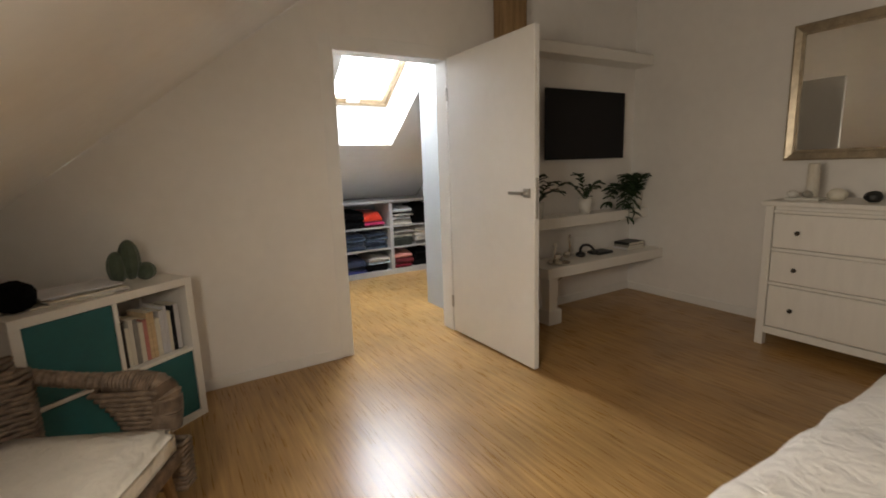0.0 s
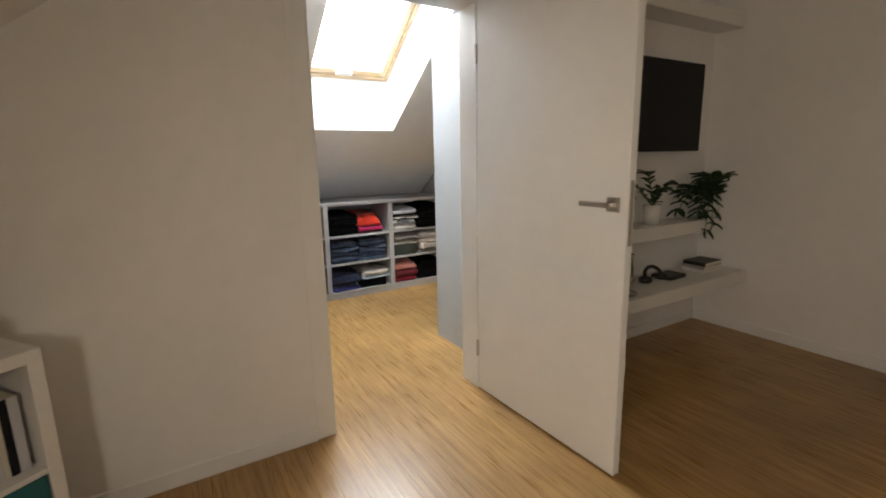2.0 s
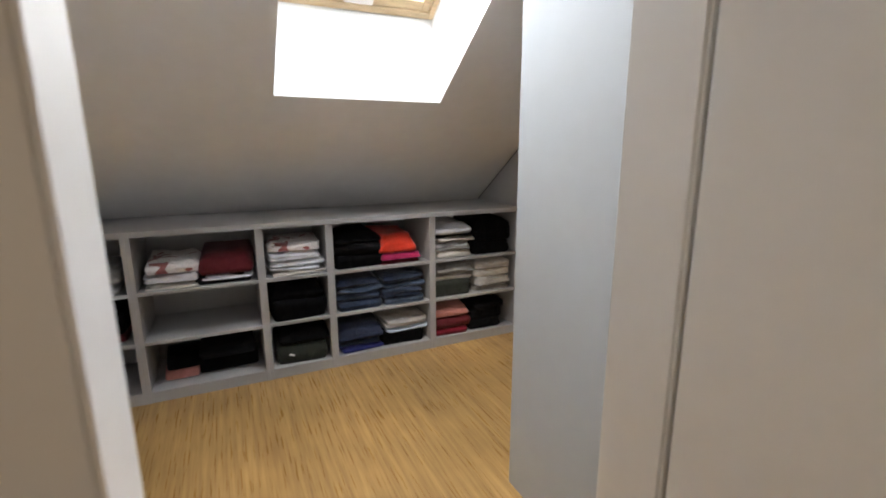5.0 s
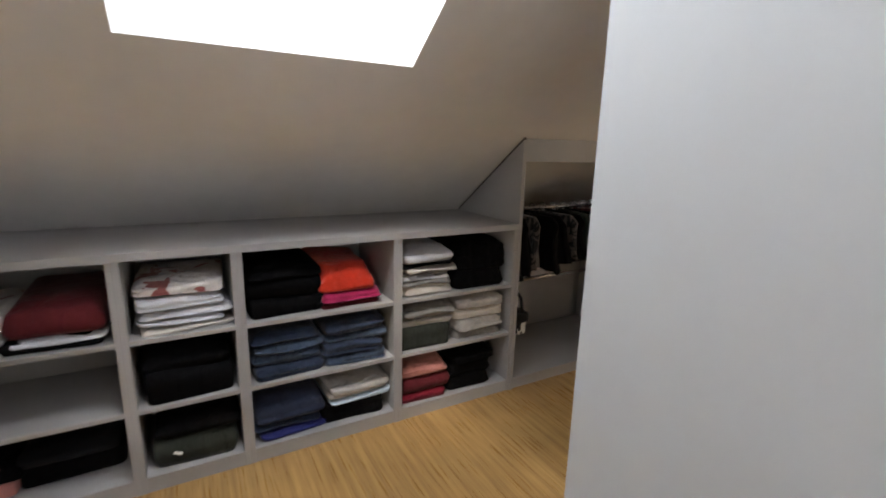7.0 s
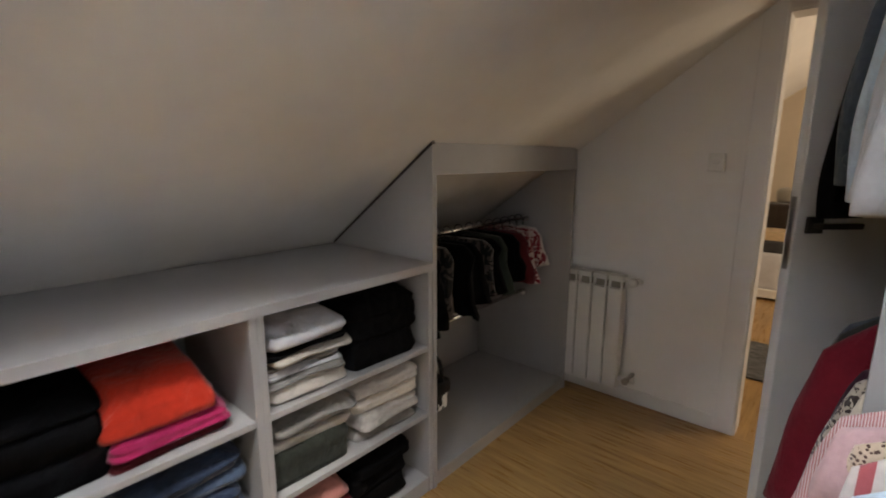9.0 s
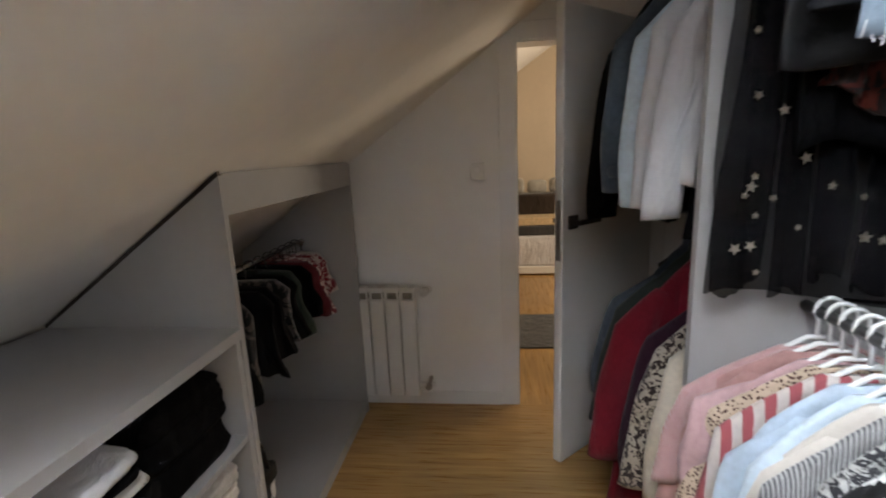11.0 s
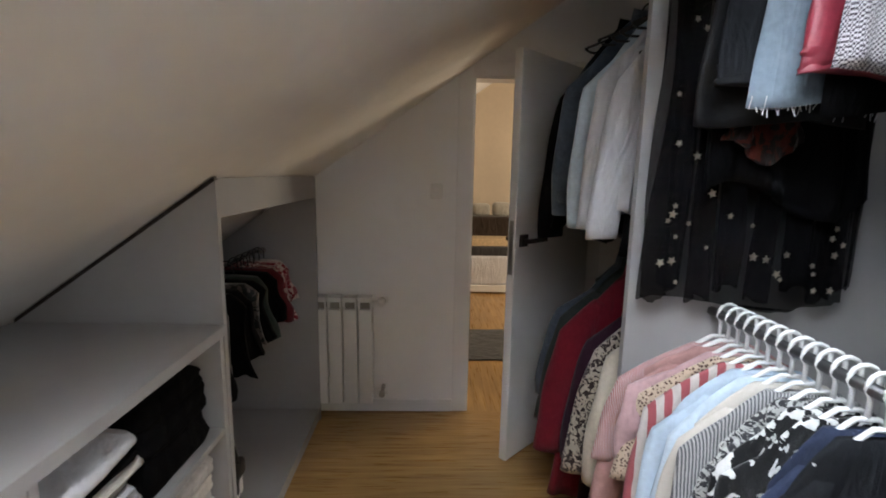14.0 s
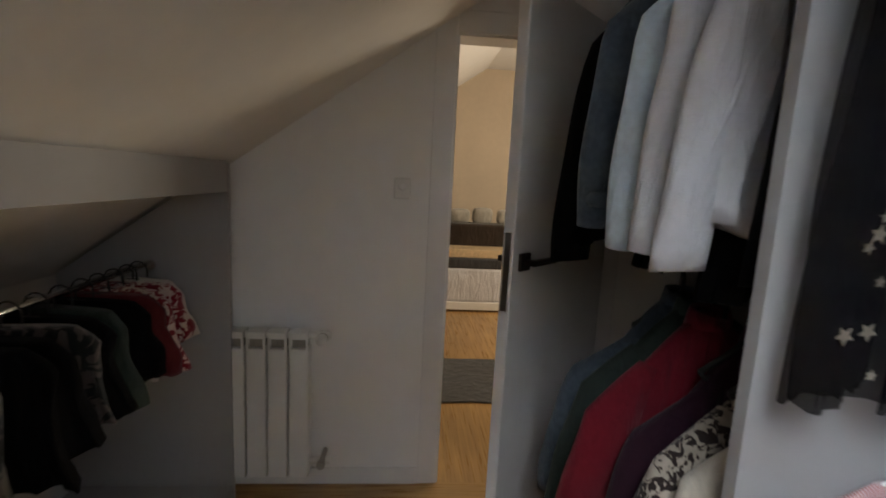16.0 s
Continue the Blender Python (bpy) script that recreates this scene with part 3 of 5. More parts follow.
def folded_bm(w, d, h, layers, seed, dome=0.0):
    """A soft folded pile with rounded front folds, one bulge a layer; its base is centred on the origin."""
    rnd = random.Random(seed)
    bm = bmesh.new()
    n, rings = 32, []
    steps = 5 * layers
    lean = [rnd.uniform(-0.012, 0.012) for _ in range(layers + 1)]
    for k in range(steps + 1):
        v = k / steps
        bulge = abs(math.sin(math.pi * layers * v)) ** 0.5
        s = 0.965 + 0.035 * bulge + 0.02 * math.sin(7 * v + seed)
        lay = min(layers - 1, int(v * layers))
        ring = []
        for i in range(n):
            a = math.tau * i / n
            c, q = math.cos(a), math.sin(a)
            x = math.copysign(abs(c) ** 0.16, c) * w / 2 * s + lean[lay]
            y = math.copysign(abs(q) ** 0.16, q) * d / 2 * s + 0.5 * lean[lay + 1]
            wob = noise.noise(Vector((x * 9 + seed, y * 9, v * layers * 0.9))) + 0.5 * noise.noise(Vector((x * 26 + seed, y * 26, v * layers * 2.5)))
            z = v * h + (0.020 * noise.noise(Vector((x * 7 + seed * 1.7, y * 7, v * 2))) - 0.010 * max(0, -q)) * min(1, v * 2)
            z -= dome * h * v * v * (0.35 + 0.65 * abs(2 * x / w) ** 3) * (0.5 - y / d)
            pull = 1 - 0.10 * dome * v ** 3
            ring.append(bm.verts.new((x * pull * (1 + 0.03 * wob), y * pull * (1 + 0.045 * wob), z * (1 + 0.12 * (y / d + 0.5)))))
        rings.append(ring)
    for s in (0.8, 0.45, 0.12):
        ring = []
        for vtx in rings[steps]:
            p = vtx.co
            ring.append(bm.verts.new((p.x * s, p.y * s, (h + 0.004) * (1 + 0.12 * (p.y * s / d + 0.5)) + 0.024 * noise.noise(Vector((p.x * s * 9 + seed, p.y * s * 9, 3))))))
        rings.append(ring)
    for a, b in zip(rings, rings[1:]):
        for i in range(n):
            bm.faces.new((a[i], a[(i + 1) % n], b[(i + 1) % n], b[i]))
    bm.faces.new(rings[0][::-1])
    bm.faces.new(rings[-1])
    return bm


SEED = [10]


def pile(col, row, f0, f1, items, depth=0.38, front=0.025):
    """Folded clothes on one shelf, given from the bottom up as (height, material, layers, name, label)."""
    x0, x1 = DIV[col] + 0.025, DIV[col + 1] - 0.025
    a, b = x0 + (x1 - x0) * f0, x0 + (x1 - x0) * f1
    z = (0.0625, 0.3365, 0.5985)[row]
    for h, mat, layers, name, label in items:
        SEED[0] += 1
        rnd = random.Random(SEED[0])
        dark = mat in (BLACK_COTTON, OLIVE_BLACK)
        w = (b - a) * (rnd.uniform(0.97, 1.0) if dark else rnd.uniform(0.9, 0.99))
        top_one = (h, mat, layers, name, label) == items[-1]
        ob = single(name, folded_bm(w, depth * rnd.uniform(0.95, 1.03), h + (0.004 if dark and not top_one else -0.008), layers, SEED[0], (0.6 if mat is ORANGE else 0.30 if h > 0.06 else 0.15) if top_one else 0.04), mat, label, "clothes", smooth=True)
        ob.matrix_world = pose((a + b) / 2 + rnd.uniform(-0.004, 0.004), SH_Y + front + depth / 2 + rnd.uniform(-0.008, 0.012), z, 0, 0, rnd.uniform(-4, 4))
        z += h


def garment_bm(sw, length, thick, seed, flare=0.12, neck=0.07, drop=0.075, folds=5, ripple=0.012, hem=0.01):
    """A hanging garment, flat along local x, as wide as its shoulders along y; the neck is at the origin."""
    rnd = random.Random(seed)
    bm = bmesh.new()
    n, rows, rings = 64, 18, []
    ph = [rnd.uniform(0, 6.28) for _ in range(4)]
    for k in range(rows + 1):
        v = k / rows
        z = -length * v
        if -z < drop:
            q = -z / drop
            hw, th = neck + (sw - neck) * q ** 0.85, thick * (0.7 + 0.1 * q)
        else:
            q = (-z - drop) / max(1e-6, length - drop)
            hw, th = sw * (1 + flare * q - 0.05 * math.sin(math.pi * min(1, q * 1.4))), thick * (0.8 + 0.25 * q)
        amp = ripple * min(1, max(0, (v - 0.08) * 1.6))
        ring = []
        for i in range(n):
            a = math.tau * i / n
            c, s = math.cos(a), math.sin(a)
            y = hw * math.copysign(abs(c) ** 0.8, c)
            x = th * math.copysign(abs(s) ** 0.7, s)
            u = y / max(hw, 1e-3)
            x += amp * (math.sin(folds * u + ph[0] + 0.8 * v) + 0.6 * math.sin(2.3 * folds * u + ph[1] - 1.1 * v) + 0.35 * math.sin(4.7 * folds * u + ph[2] + 2 * v))
            y += 0.5 * amp * math.sin(6 * v + ph[2]) + 0.008 * noise.noise(Vector((a * 2, v * 4, seed)))
            zz = z + (hem * math.sin(3 * u + ph[3]) * v)
            ring.append(bm.verts.new((x, y, zz)))
        rings.append(ring)
    for a, b in zip(rings, rings[1:]):
        for i in range(n):
            bm.faces.new((a[i], a[(i + 1) % n], b[(i + 1) % n], b[i]))
    bm.faces.new(rings[0])
    bm.faces.new(rings[-1][::-1])
    bmesh.ops.recalc_face_normals(bm, faces=bm.faces[:])
    return bm


def sleeve_bm(side, sw, drop, length, wide, thick, seed, out=0.05):
    rnd = random.Random(seed)
    ph = rnd.uniform(0, 6)
    bm = bmesh.new()
    n, rows, rings = 20, 14, []
    for k in range(rows + 1):
        v = k / rows
        on = min(1.0, v / 0.22)
        cy = side * (sw * (0.60 + 0.24 * on) + out * math.sin(v * 1.5) + 0.008 * math.sin(5 * v + ph) * on)
        cz = -drop * 0.62 - length * v
        w, t = wide * (1.0 - 0.28 * v + 0.05 * math.sin(11 * v + ph)), thick * (1 - 0.15 * v + 0.10 * math.sin(14 * v + ph))
        w, t = w * (0.35 + 0.65 * on), t * (0.55 + 0.45 * on)
        rings.append([bm.verts.new((t * math.sin(math.tau * i / n) + 0.006 * math.sin(9 * v + ph), cy + w * math.cos(math.tau * i / n), cz + 0.006 * math.sin(math.tau * i / n + ph) + side * 0.25 * w * math.cos(math.tau * i / n) * (1 - v))) for i in range(n)])
    for a, b in zip(rings, rings[1:]):
        for i in range(n):
            bm.faces.new((a[i], a[(i + 1) % n], b[(i + 1) % n], b[i]))
    bm.faces.new(rings[0])
    bm.faces.new(rings[-1][::-1])
    bmesh.ops.recalc_face_normals(bm, faces=bm.faces[:])
    return bm


def collar_bm(neck, thick, tall=0.035):
    bm = bmesh.new()
    n = 20
    lo, hi, top = [], [], []
    for i in range(n):
        a = math.tau * i / n
        x, y = thick * 0.55 * math.sin(a), neck * math.cos(a)
        dip = 0.018 * max(0, -math.sin(a))
        lo.append(bm.verts.new((x * 1.25, y * 1.12, -0.012)))
        hi.append(bm.verts.new((x, y * 0.92, tall - dip)))
        top.append(bm.verts.new((x * 0.8, y * 0.8, tall - dip - 0.012)))
    for a, b in ((lo, hi), (hi, top)):
        for i in range(n):
            bm.faces.new((a[i], a[(i + 1) % n], b[(i + 1) % n], b[i]))
    return bm


def hang(name, label, x, y, z, mat, sw=0.19, length=0.65, thick=0.014, sleeve=0.0, wide=0.06, seed=1, turn=0.0, collar=False, group="", category="clothes", second=None, out=0.05, **kw):
    """A garment on its hanger, at the height of its neck, turned a little about the upright."""
    e = thing(name, label, category, pose(x, y, z, 0, 0, turn), group)
    part("body", garment_bm(sw, length, thick, seed, **kw), mat, e, smooth=True)
    if sleeve:
        for s in (-1, 1):
            part("sleeve", sleeve_bm(s, sw, kw.get("drop", 0.075), sleeve, wide, thick * 1.25, seed + s, out), second or mat, e, smooth=True)
    if sleeve and name == "denim_shirt":
        for s in (-1, 1):
            cuff = tube(bmesh.new(), [(0, s * (sw * 0.84 + out * 0.86), -sleeve * 0.86 - kw.get("drop", 0.075) * 0.62 - 0.012 * k) for k in range(4)], [0.034, 0.042, 0.042, 0.035], 14)
            part("cuff", cuff, mat, e, "rolled-up denim cuff", True)
    if collar:
        part("collar", collar_bm(kw.get("neck", 0.07), thick * 2.2), mat, e, smooth=True)
    return e


def hanger(x, y, z, mat, label, rail_z, half=0.19, r=0.0038, turn=0.0, group="", bar=True):
    """A moulded hanger whose hook goes over the rail; z is the neck."""
    e = thing("clothes_hanger", label, "hanger", pose(x, y, z, 0, 0, turn), group)
    top = rail_z - z + 0.032
    hook = [(0, 0.0, -0.005), (0, 0.0, top * 0.45), (0, 0.010, top - 0.03)]
    hook += [(0, 0.008 - 0.026 + 0.028 * math.cos(a), top - 0.028 + 0.028 * math.sin(a)) for a in (0.2, 0.7, 1.2, 1.7, 2.2, 2.7, 3.1)]
    hook += [(0, -0.046, top - 0.052)]
    part("hook", tube(bmesh.new(), hook, r, 8), mat, e, smooth=True)
    arms = [(0, -half, -0.075), (0, -half * 0.55, -0.036), (0, -0.02, 0.0), (0, 0.02, 0.0), (0, half * 0.55, -0.036), (0, half, -0.075)]
    part("arm", tube(bmesh.new(), arms, r * 1.15, 8), mat, e, smooth=True)
    if bar:
        part("trouser_bar", tube(bmesh.new(), [(0, half, -0.075), (0, half * 0.9, -0.088), (0, 0, -0.09), (0, -half * 0.9, -0.088), (0, -half, -0.075)], r, 8), mat, e, smooth=True)
    return e


# ---- wardrobe ----
WY = 0.955
ward = thing("wardrobe", "open pale grey wardrobe with two tiers of clothes rails", "wardrobe", pose(0, 0, 0))
part("partition", prism([(WALL_T + 0.016, 0), (WY, 0), (WY, roof_z(1.94, WY) - 0.01), (WALL_T + 0.016, 2.45)], "x", 1.93, 1.955), CHIPBOARD, ward)
part("back_panel", slab(PX1 + 0.003, WALL_T + 0.002, 0, 2.75, WALL_T + 0.014, 0.918), CHIPBOARD, ward)
part("back_panel", slab(PX1 + 0.003, WALL_T + 0.002, 0.922, 2.75, WALL_T + 0.018, 1.082), CHIPBOARD, ward)
part("back_panel", slab(PX1 + 0.003, WALL_T + 0.002, 1.086, 2.75, WALL_T + 0.014, 2.45), CHIPBOARD, ward)
part("side_panel", prism([(WALL_T + 0.016, 0), (0.58, 0), (0.58, 2.3), (WALL_T + 0.016, 2.45)], "x", 2.73, 2.75), CHIPBOARD, ward)
RAIL1, RAIL2, RAIL3, RAIL4 = (0.712, 0.978), (0.66, 1.97), (0.70, 1.10), (0.74, 1.94)
for (ry, rz), x0, x1 in ((RAIL1, PX1, 1.93), (RAIL2, PX1, 1.93), (RAIL3, 1.955, 2.73), (RAIL4, 1.955, 2.73)):
    part("rail", rod(bmesh.new(), (x0, ry, rz), (x1, ry, rz), 0.0125, 14), RAIL_METAL, ward, "round metal clothes rail", True)

SHIRTS = (
    ("shirt", "rose pinstriped shirt on a white hanger", ROSE_STRIPE, 0.62, 0.30),
    ("blouse", "old rose blouse on a white hanger", ROSE, 0.68, 0.45),
    ("blouse", "pale mauve blouse on a white hanger", MAUVE, 0.62, 0.24),
    ("blouse", "tan dotted blouse on a white hanger", TAN_SPOT, 0.66, 0.30),
    ("shirt", "red and white striped shirt on a white hanger", RED_STRIPE, 0.72, 0.42),
    ("shirt", "light blue cotton shirt on a white hanger", SKY_BLUE, 0.70, 0.50),
    ("shirt", "pale blue cotton shirt on a white hanger", PALE_BLUE, 0.68, 0.46),
    ("blouse", "off-white blouse on a white hanger", CREAM_COTTON, 0.64, 0.40),
    ("shirt", "grey pinstriped shirt on a white hanger", GREY_STRIPE, 0.70, 0.48),
    ("blouse", "grey snake print blouse on a white hanger", SNAKE, 0.66, 0.50),
    ("blouse", "black and white block print blouse on a hanger", BLOCK, 0.64, 0.42),
    ("blouse", "white cotton blouse with dark trim on a hanger", BLOCK, 0.60, 0.36),
    ("shirt", "dark navy shirt on a white hanger", NAVY, 0.70, 0.52),
    ("jacket", "dark anthracite jacket on a white hanger", ANTHRACITE, 0.72, 0.54),
)
for i, (nm, lab, mat, ln, sl) in enumerate(SHIRTS):
    x = 1.882 - i * 0.0365
    tw = random.Random(i).uniform(-5, 5) - 4
    hang(nm, lab, x, RAIL1[0], RAIL1[1] - 0.078, mat, 0.235 - 0.0062 * i, ln, 0.0165, sl, 0.06, 40 + i, tw, False, "shirts on the lower rail", neck=0.078, ripple=0.013, drop=0.085 + 0.003 * i, folds=7, flare=0.24 - 0.004 * i, out=0.085 - 0.003 * i)
    hanger(x, RAIL1[0], RAIL1[1] - 0.058, WHITE_PLASTIC, "white plastic clothes hanger on a chromed rail", RAIL1[1], 0.150 - 0.003 * i, 0.0048, tw, "white hangers", False)

SKIRTS = (
    ("dress", "black dress with orange trim on a hanger", BLACK_COTTON, 1.835, 0.625, 0.205, 0.64, 0.10),
    ("skirt", "black leather skirt on a hanger", BLACK_LEATHER, 1.775, 0.70, 0.19, 0.46, 0.1),
    ("skirt", "dark grey skirt on a hanger", ANTHRACITE, 1.715, 0.70, 0.185, 0.39, 0.08),
    ("skirt", "washed denim skirt with a frayed hem", PALE_DENIM, 1.655, 0.665, 0.17, 0.43, 0.12),
    ("skirt", "dark red leather skirt on a hanger", RED_LEATHER, 1.59, 0.665, 0.135, 0.385, 0.08),
    ("skirt", "grey houndstooth tweed skirt on a hanger", TWEED, 1.52, 0.66, 0.14, 0.40, 0.1),
    ("skirt", "black cotton skirt on a hanger", BLACK_COTTON, 1.62, 0.57, 0.15, 0.45, 0.1),
    ("skirt", "beige leather skirt on a hanger", BEIGE_LEATHER, 1.455, 0.675, 0.075, 0.37, 0.12),
    ("skirt", "large black and white houndstooth skirt", HOUND, 1.385, 0.64, 0.10, 0.41, 0.1),
)
for i, (nm, lab, mat, x, y, sw, ln, fl) in enumerate(SKIRTS):
    sk = hang(nm, lab, x, y, 1.935, mat, sw, ln, 0.016, 0, 0.05, 80 + i, random.Random(i + 5).uniform(-4, 4), False, "clothes on the upper rail", neck=sw * 0.93, drop=0.02, flare=fl, folds=9 if nm == "dress" else 4, ripple=0.016 if nm == "dress" else 0.006, hem=0.05 if nm == "dress" else 0.012)
    hanger(x, RAIL2[0], RAIL2[1] - 0.02, BLACK_PLASTIC, "black clip hanger on the upper rail", RAIL2[1], sw * 0.6, 0.0035, 0, "black hangers")
    if mat is PALE_DENIM:
        fr, rnd = bmesh.new(), random.Random(3)
        for k in range(46):
            yy = -sw * 1.1 + 2.2 * sw * k / 45
            tube(fr, [(rnd.uniform(-0.016, 0.016), yy, -ln + 0.012), (rnd.uniform(-0.018, 0.018), yy + rnd.uniform(-0.006, 0.006), -ln - rnd.uniform(0.01, 0.035))], 0.0011, 4)
        part("fringe", fr, WHITE_COTTON, sk, "frayed pale threads")
    if nm == "skirt" and mat in (BEIGE_LEATHER, TWEED, RED_LEATHER):
        part("seam", tube(bmesh.new(), [(-0.018, -sw * 0.2, -0.05), (-0.019, -sw * 0.22, -ln + 0.01)], 0.0015, 6), mat, sk)
    if mat in (BEIGE_LEATHER, RED_LEATHER, ANTHRACITE):
        part("hem_band", garment_bm(sw * (1 + fl) * 1.01, 0.05, 0.0185, 80 + i, neck=sw * (1 + fl * 0.9) * 1.01, drop=0.01, flare=0.01, folds=4, ripple=0.006), mat, sk, "turned and stitched hem", True).location = (0, 0, -ln + 0.047)
    if nm == "dress":
        part("trim", garment_bm(0.085, 0.085, 0.004, 77, neck=0.08, drop=0.01, folds=9, ripple=0.008, hem=0.03), RUST, sk, "rust red printed trim", True).location = (-0.040, 0.095, -0.44)

robe = hang("tulle_robe", "sheer black tulle robe with gold foil stars", 1.892, 0.665, 1.93, TULLE, 0.245, 0.92, 0.012, 0, 0.06, 121, 0, False, neck=0.09, drop=0.07, flare=0.16, folds=9, ripple=0.012, hem=0.02)
hanger(1.892, RAIL2[0], RAIL2[1] - 0.03, BLACK_PLASTIC, "black plastic hanger on the upper rail", RAIL2[1], 0.19, 0.004)
for k, yy in enumerate((-0.25, -0.19, -0.12, -0.02, 0.07, 0.14, 0.21, 0.25)):
    part("panel", garment_bm(0.03, 0.80 + 0.03 * (k % 2), 0.004, 300 + k, neck=0.025, drop=0.03, folds=3, ripple=0.01), TULLE, robe, smooth=True).location = (-0.03, yy, -0.07)
rnd = random.Random(8)
for k in range(40):
    sy, sz, sr = (rnd.uniform(0.19, 0.26) if k % 5 == 0 else rnd.uniform(-0.26, 0.27)), -0.12 - 0.76 * rnd.random() ** (1.0 if k % 5 == 0 else 0.4), rnd.uniform(0.007, 0.013)
    bm = bmesh.new()
    a0 = rnd.uniform(0, 6)
    ring = [bm.verts.new((0, sr * (1 if q % 2 == 0 else 0.45) * math.cos(a0 + q * math.pi / 5), sr * (1 if q % 2 == 0 else 0.45) * math.sin(a0 + q * math.pi / 5))) for q in range(10)]
    f = bm.faces.new(ring)
    ext = bmesh.ops.extrude_face_region(bm, geom=[f])
    bmesh.ops.translate(bm, vec=(-0.0015, 0, 0), verts=[v for v in ext["geom"] if isinstance(v, bmesh.types.BMVert)])
    part("star", bm, BRASS, robe).location = (-0.047, sy, sz)

JACKETS = (
    ("jacket", "black jacket on a hanger", BLACK_COTTON, 2.47, 0.78, 1.885, 0.25, 0.70, 0.66),
    ("denim_shirt", "blue denim shirt with rolled sleeves on a hanger", GREY_DENIM, 2.36, 0.775, 1.885, 0.24, 0.64, 0.56),
    ("shirt", "pale lilac shirt on a hanger", PALE_BLUE, 2.26, 0.755, 1.87, 0.23, 0.63, 0.58),
    ("shirt", "white cotton shirt on a hanger", WHITE_COTTON, 2.20, 0.745, 1.87, 0.225, 0.64, 0.58),
    ("shirt", "white linen blouse with loose cuffs on a hanger", WHITE_COTTON, 2.12, 0.73, 1.87, 0.22, 0.66, 0.60),
    ("jacket", "black jacket hung close to the partition", BLACK_COTTON, 2.01, 0.66, 1.87, 0.20, 0.76, 0.6),
    ("trousers", "black trousers folded over a hanger", BLACK_COTTON, 2.38, 0.74, 1.80, 0.16, 0.66, 0),
    ("trousers", "black trousers folded over a hanger", BLACK_COTTON, 2.17, 0.74, 1.80, 0.16, 0.68, 0),
)
for i, (nm, lab, mat, x, y, z, sw, ln, sl) in enumerate(JACKETS):
    hang(nm, lab, x, y, z, mat, sw - 0.04, ln, 0.026, sl, 0.066, 150 + i, random.Random(i + 30).uniform(-5, 5), sl > 0, "clothes on the far upper rail", neck=0.055, drop=0.19, ripple=0.026, folds=11, hem=0.035, flare=0.30, out=0.085)
    hanger(x, RAIL4[0], z, BLACK_PLASTIC, "black plastic clothes hanger on the rail", RAIL4[1], sw * 0.85, 0.004, 0, "black hangers")

COATS = (
    ("denim_jacket", "blue denim jacket on a black hanger", GREY_DENIM, 2.52, 0.70, 1.00, 0.235, 0.60, 0.50),
    ("coat", "dark green parka on a black hanger", DARK_GREEN, 2.43, 0.715, 1.00, 0.24, 0.78, 0.56),
    ("coat", "deep red wool coat on a black hanger", RED, 2.34, 0.74, 0.995, 0.245, 0.90, 0.62),
    ("coat", "dark purple coat on a black hanger", PURPLE, 2.23, 0.68, 0.99, 0.222, 0.95, 0.60),
    ("coat", "leopard print coat on a black hanger", LEOPARD, 2.13, 0.69, 0.99, 0.232, 0.92, 0.58),
    ("cardigan", "cream wool cardigan on a black hanger", CREAM_WOOL, 2.04, 0.67, 0.99, 0.225, 0.88, 0.56),
)
for i, (nm, lab, mat, x, y, z, sw, ln, sl) in enumerate(COATS):
    hang(nm, lab, x, y, z, mat, sw - 0.03, ln, 0.032, sl - 0.04, 0.078, 170 + i, random.Random(i + 60).uniform(-5, 5), True, "coats on the far lower rail", neck=0.05, drop=0.18, ripple=0.02, flare=0.42, out=0.125)
    hanger(x, RAIL3[0], z, BLACK_PLASTIC, "black plastic clothes hanger on the rail", RAIL3[1], sw * 0.55, 0.006, 0, "black hangers")

# ---- folded clothes on the shelves ----
T, P, J, S, B = "folded_shirt", "folded_jumper", "folded_jeans", "folded_scarf", "folded_trousers"
pile(4, 2, 0.0, 0.47, [(0.06, CREAM_COTTON, 1, P, "folded cream jumper on a shelf"), (0.018, GREY_KNIT, 1, T, "thin grey folded shirt"), (0.022, WHITE_COTTON, 1, T, "folded white shirt in a pile"), (0.018, GREY_KNIT, 1, T, "thin grey folded shirt"), (0.022, CREAM_COTTON, 1, T, "folded cream shirt in a pile"), (0.014, BLACK_COTTON, 1, T, "thin black folded shirt"), (0.065, WHITE_COTTON, 1, T, "loosely folded white shirt on a pile")])
pile(4, 2, 0.49, 0.97, [(0.09, BLACK_COTTON, 1, P, "folded black jumper on a shelf"), (0.07, BLACK_COTTON, 1, P, "folded black jumper on a pile"), (0.075, BLACK_COTTON, 1, P, "folded black jumper on a pile")])
pile(4, 1, 0.0, 0.48, [(0.105, OLIVE_BLACK, 1, P, "folded dark olive sweatshirt on a shelf"), (0.05, SILVER_KNIT, 1, P, "folded pale grey jumper"), (0.055, GREY_KNIT, 1, P, "folded grey jumper on a pile")])
pile(4, 1, 0.49, 0.98, [(0.04, GREY_KNIT, 1, P, "folded grey jumper on a shelf"), (0.065, SILVER_KNIT, 1, P, "folded pale grey jumper"), (0.055, CREAM_COTTON, 1, P, "folded beige jumper in a pile"), (0.055, SILVER_KNIT, 1, P, "folded pale grey jumper on a pile")])
pile(4, 0, 0.0, 0.46, [(0.05, RED, 1, P, "folded red jumper on a shelf"), (0.075, WINE, 1, P, "folded wine red jumper"), (0.075, PINK, 2, P, "folded dusty pink jumper on a pile")])
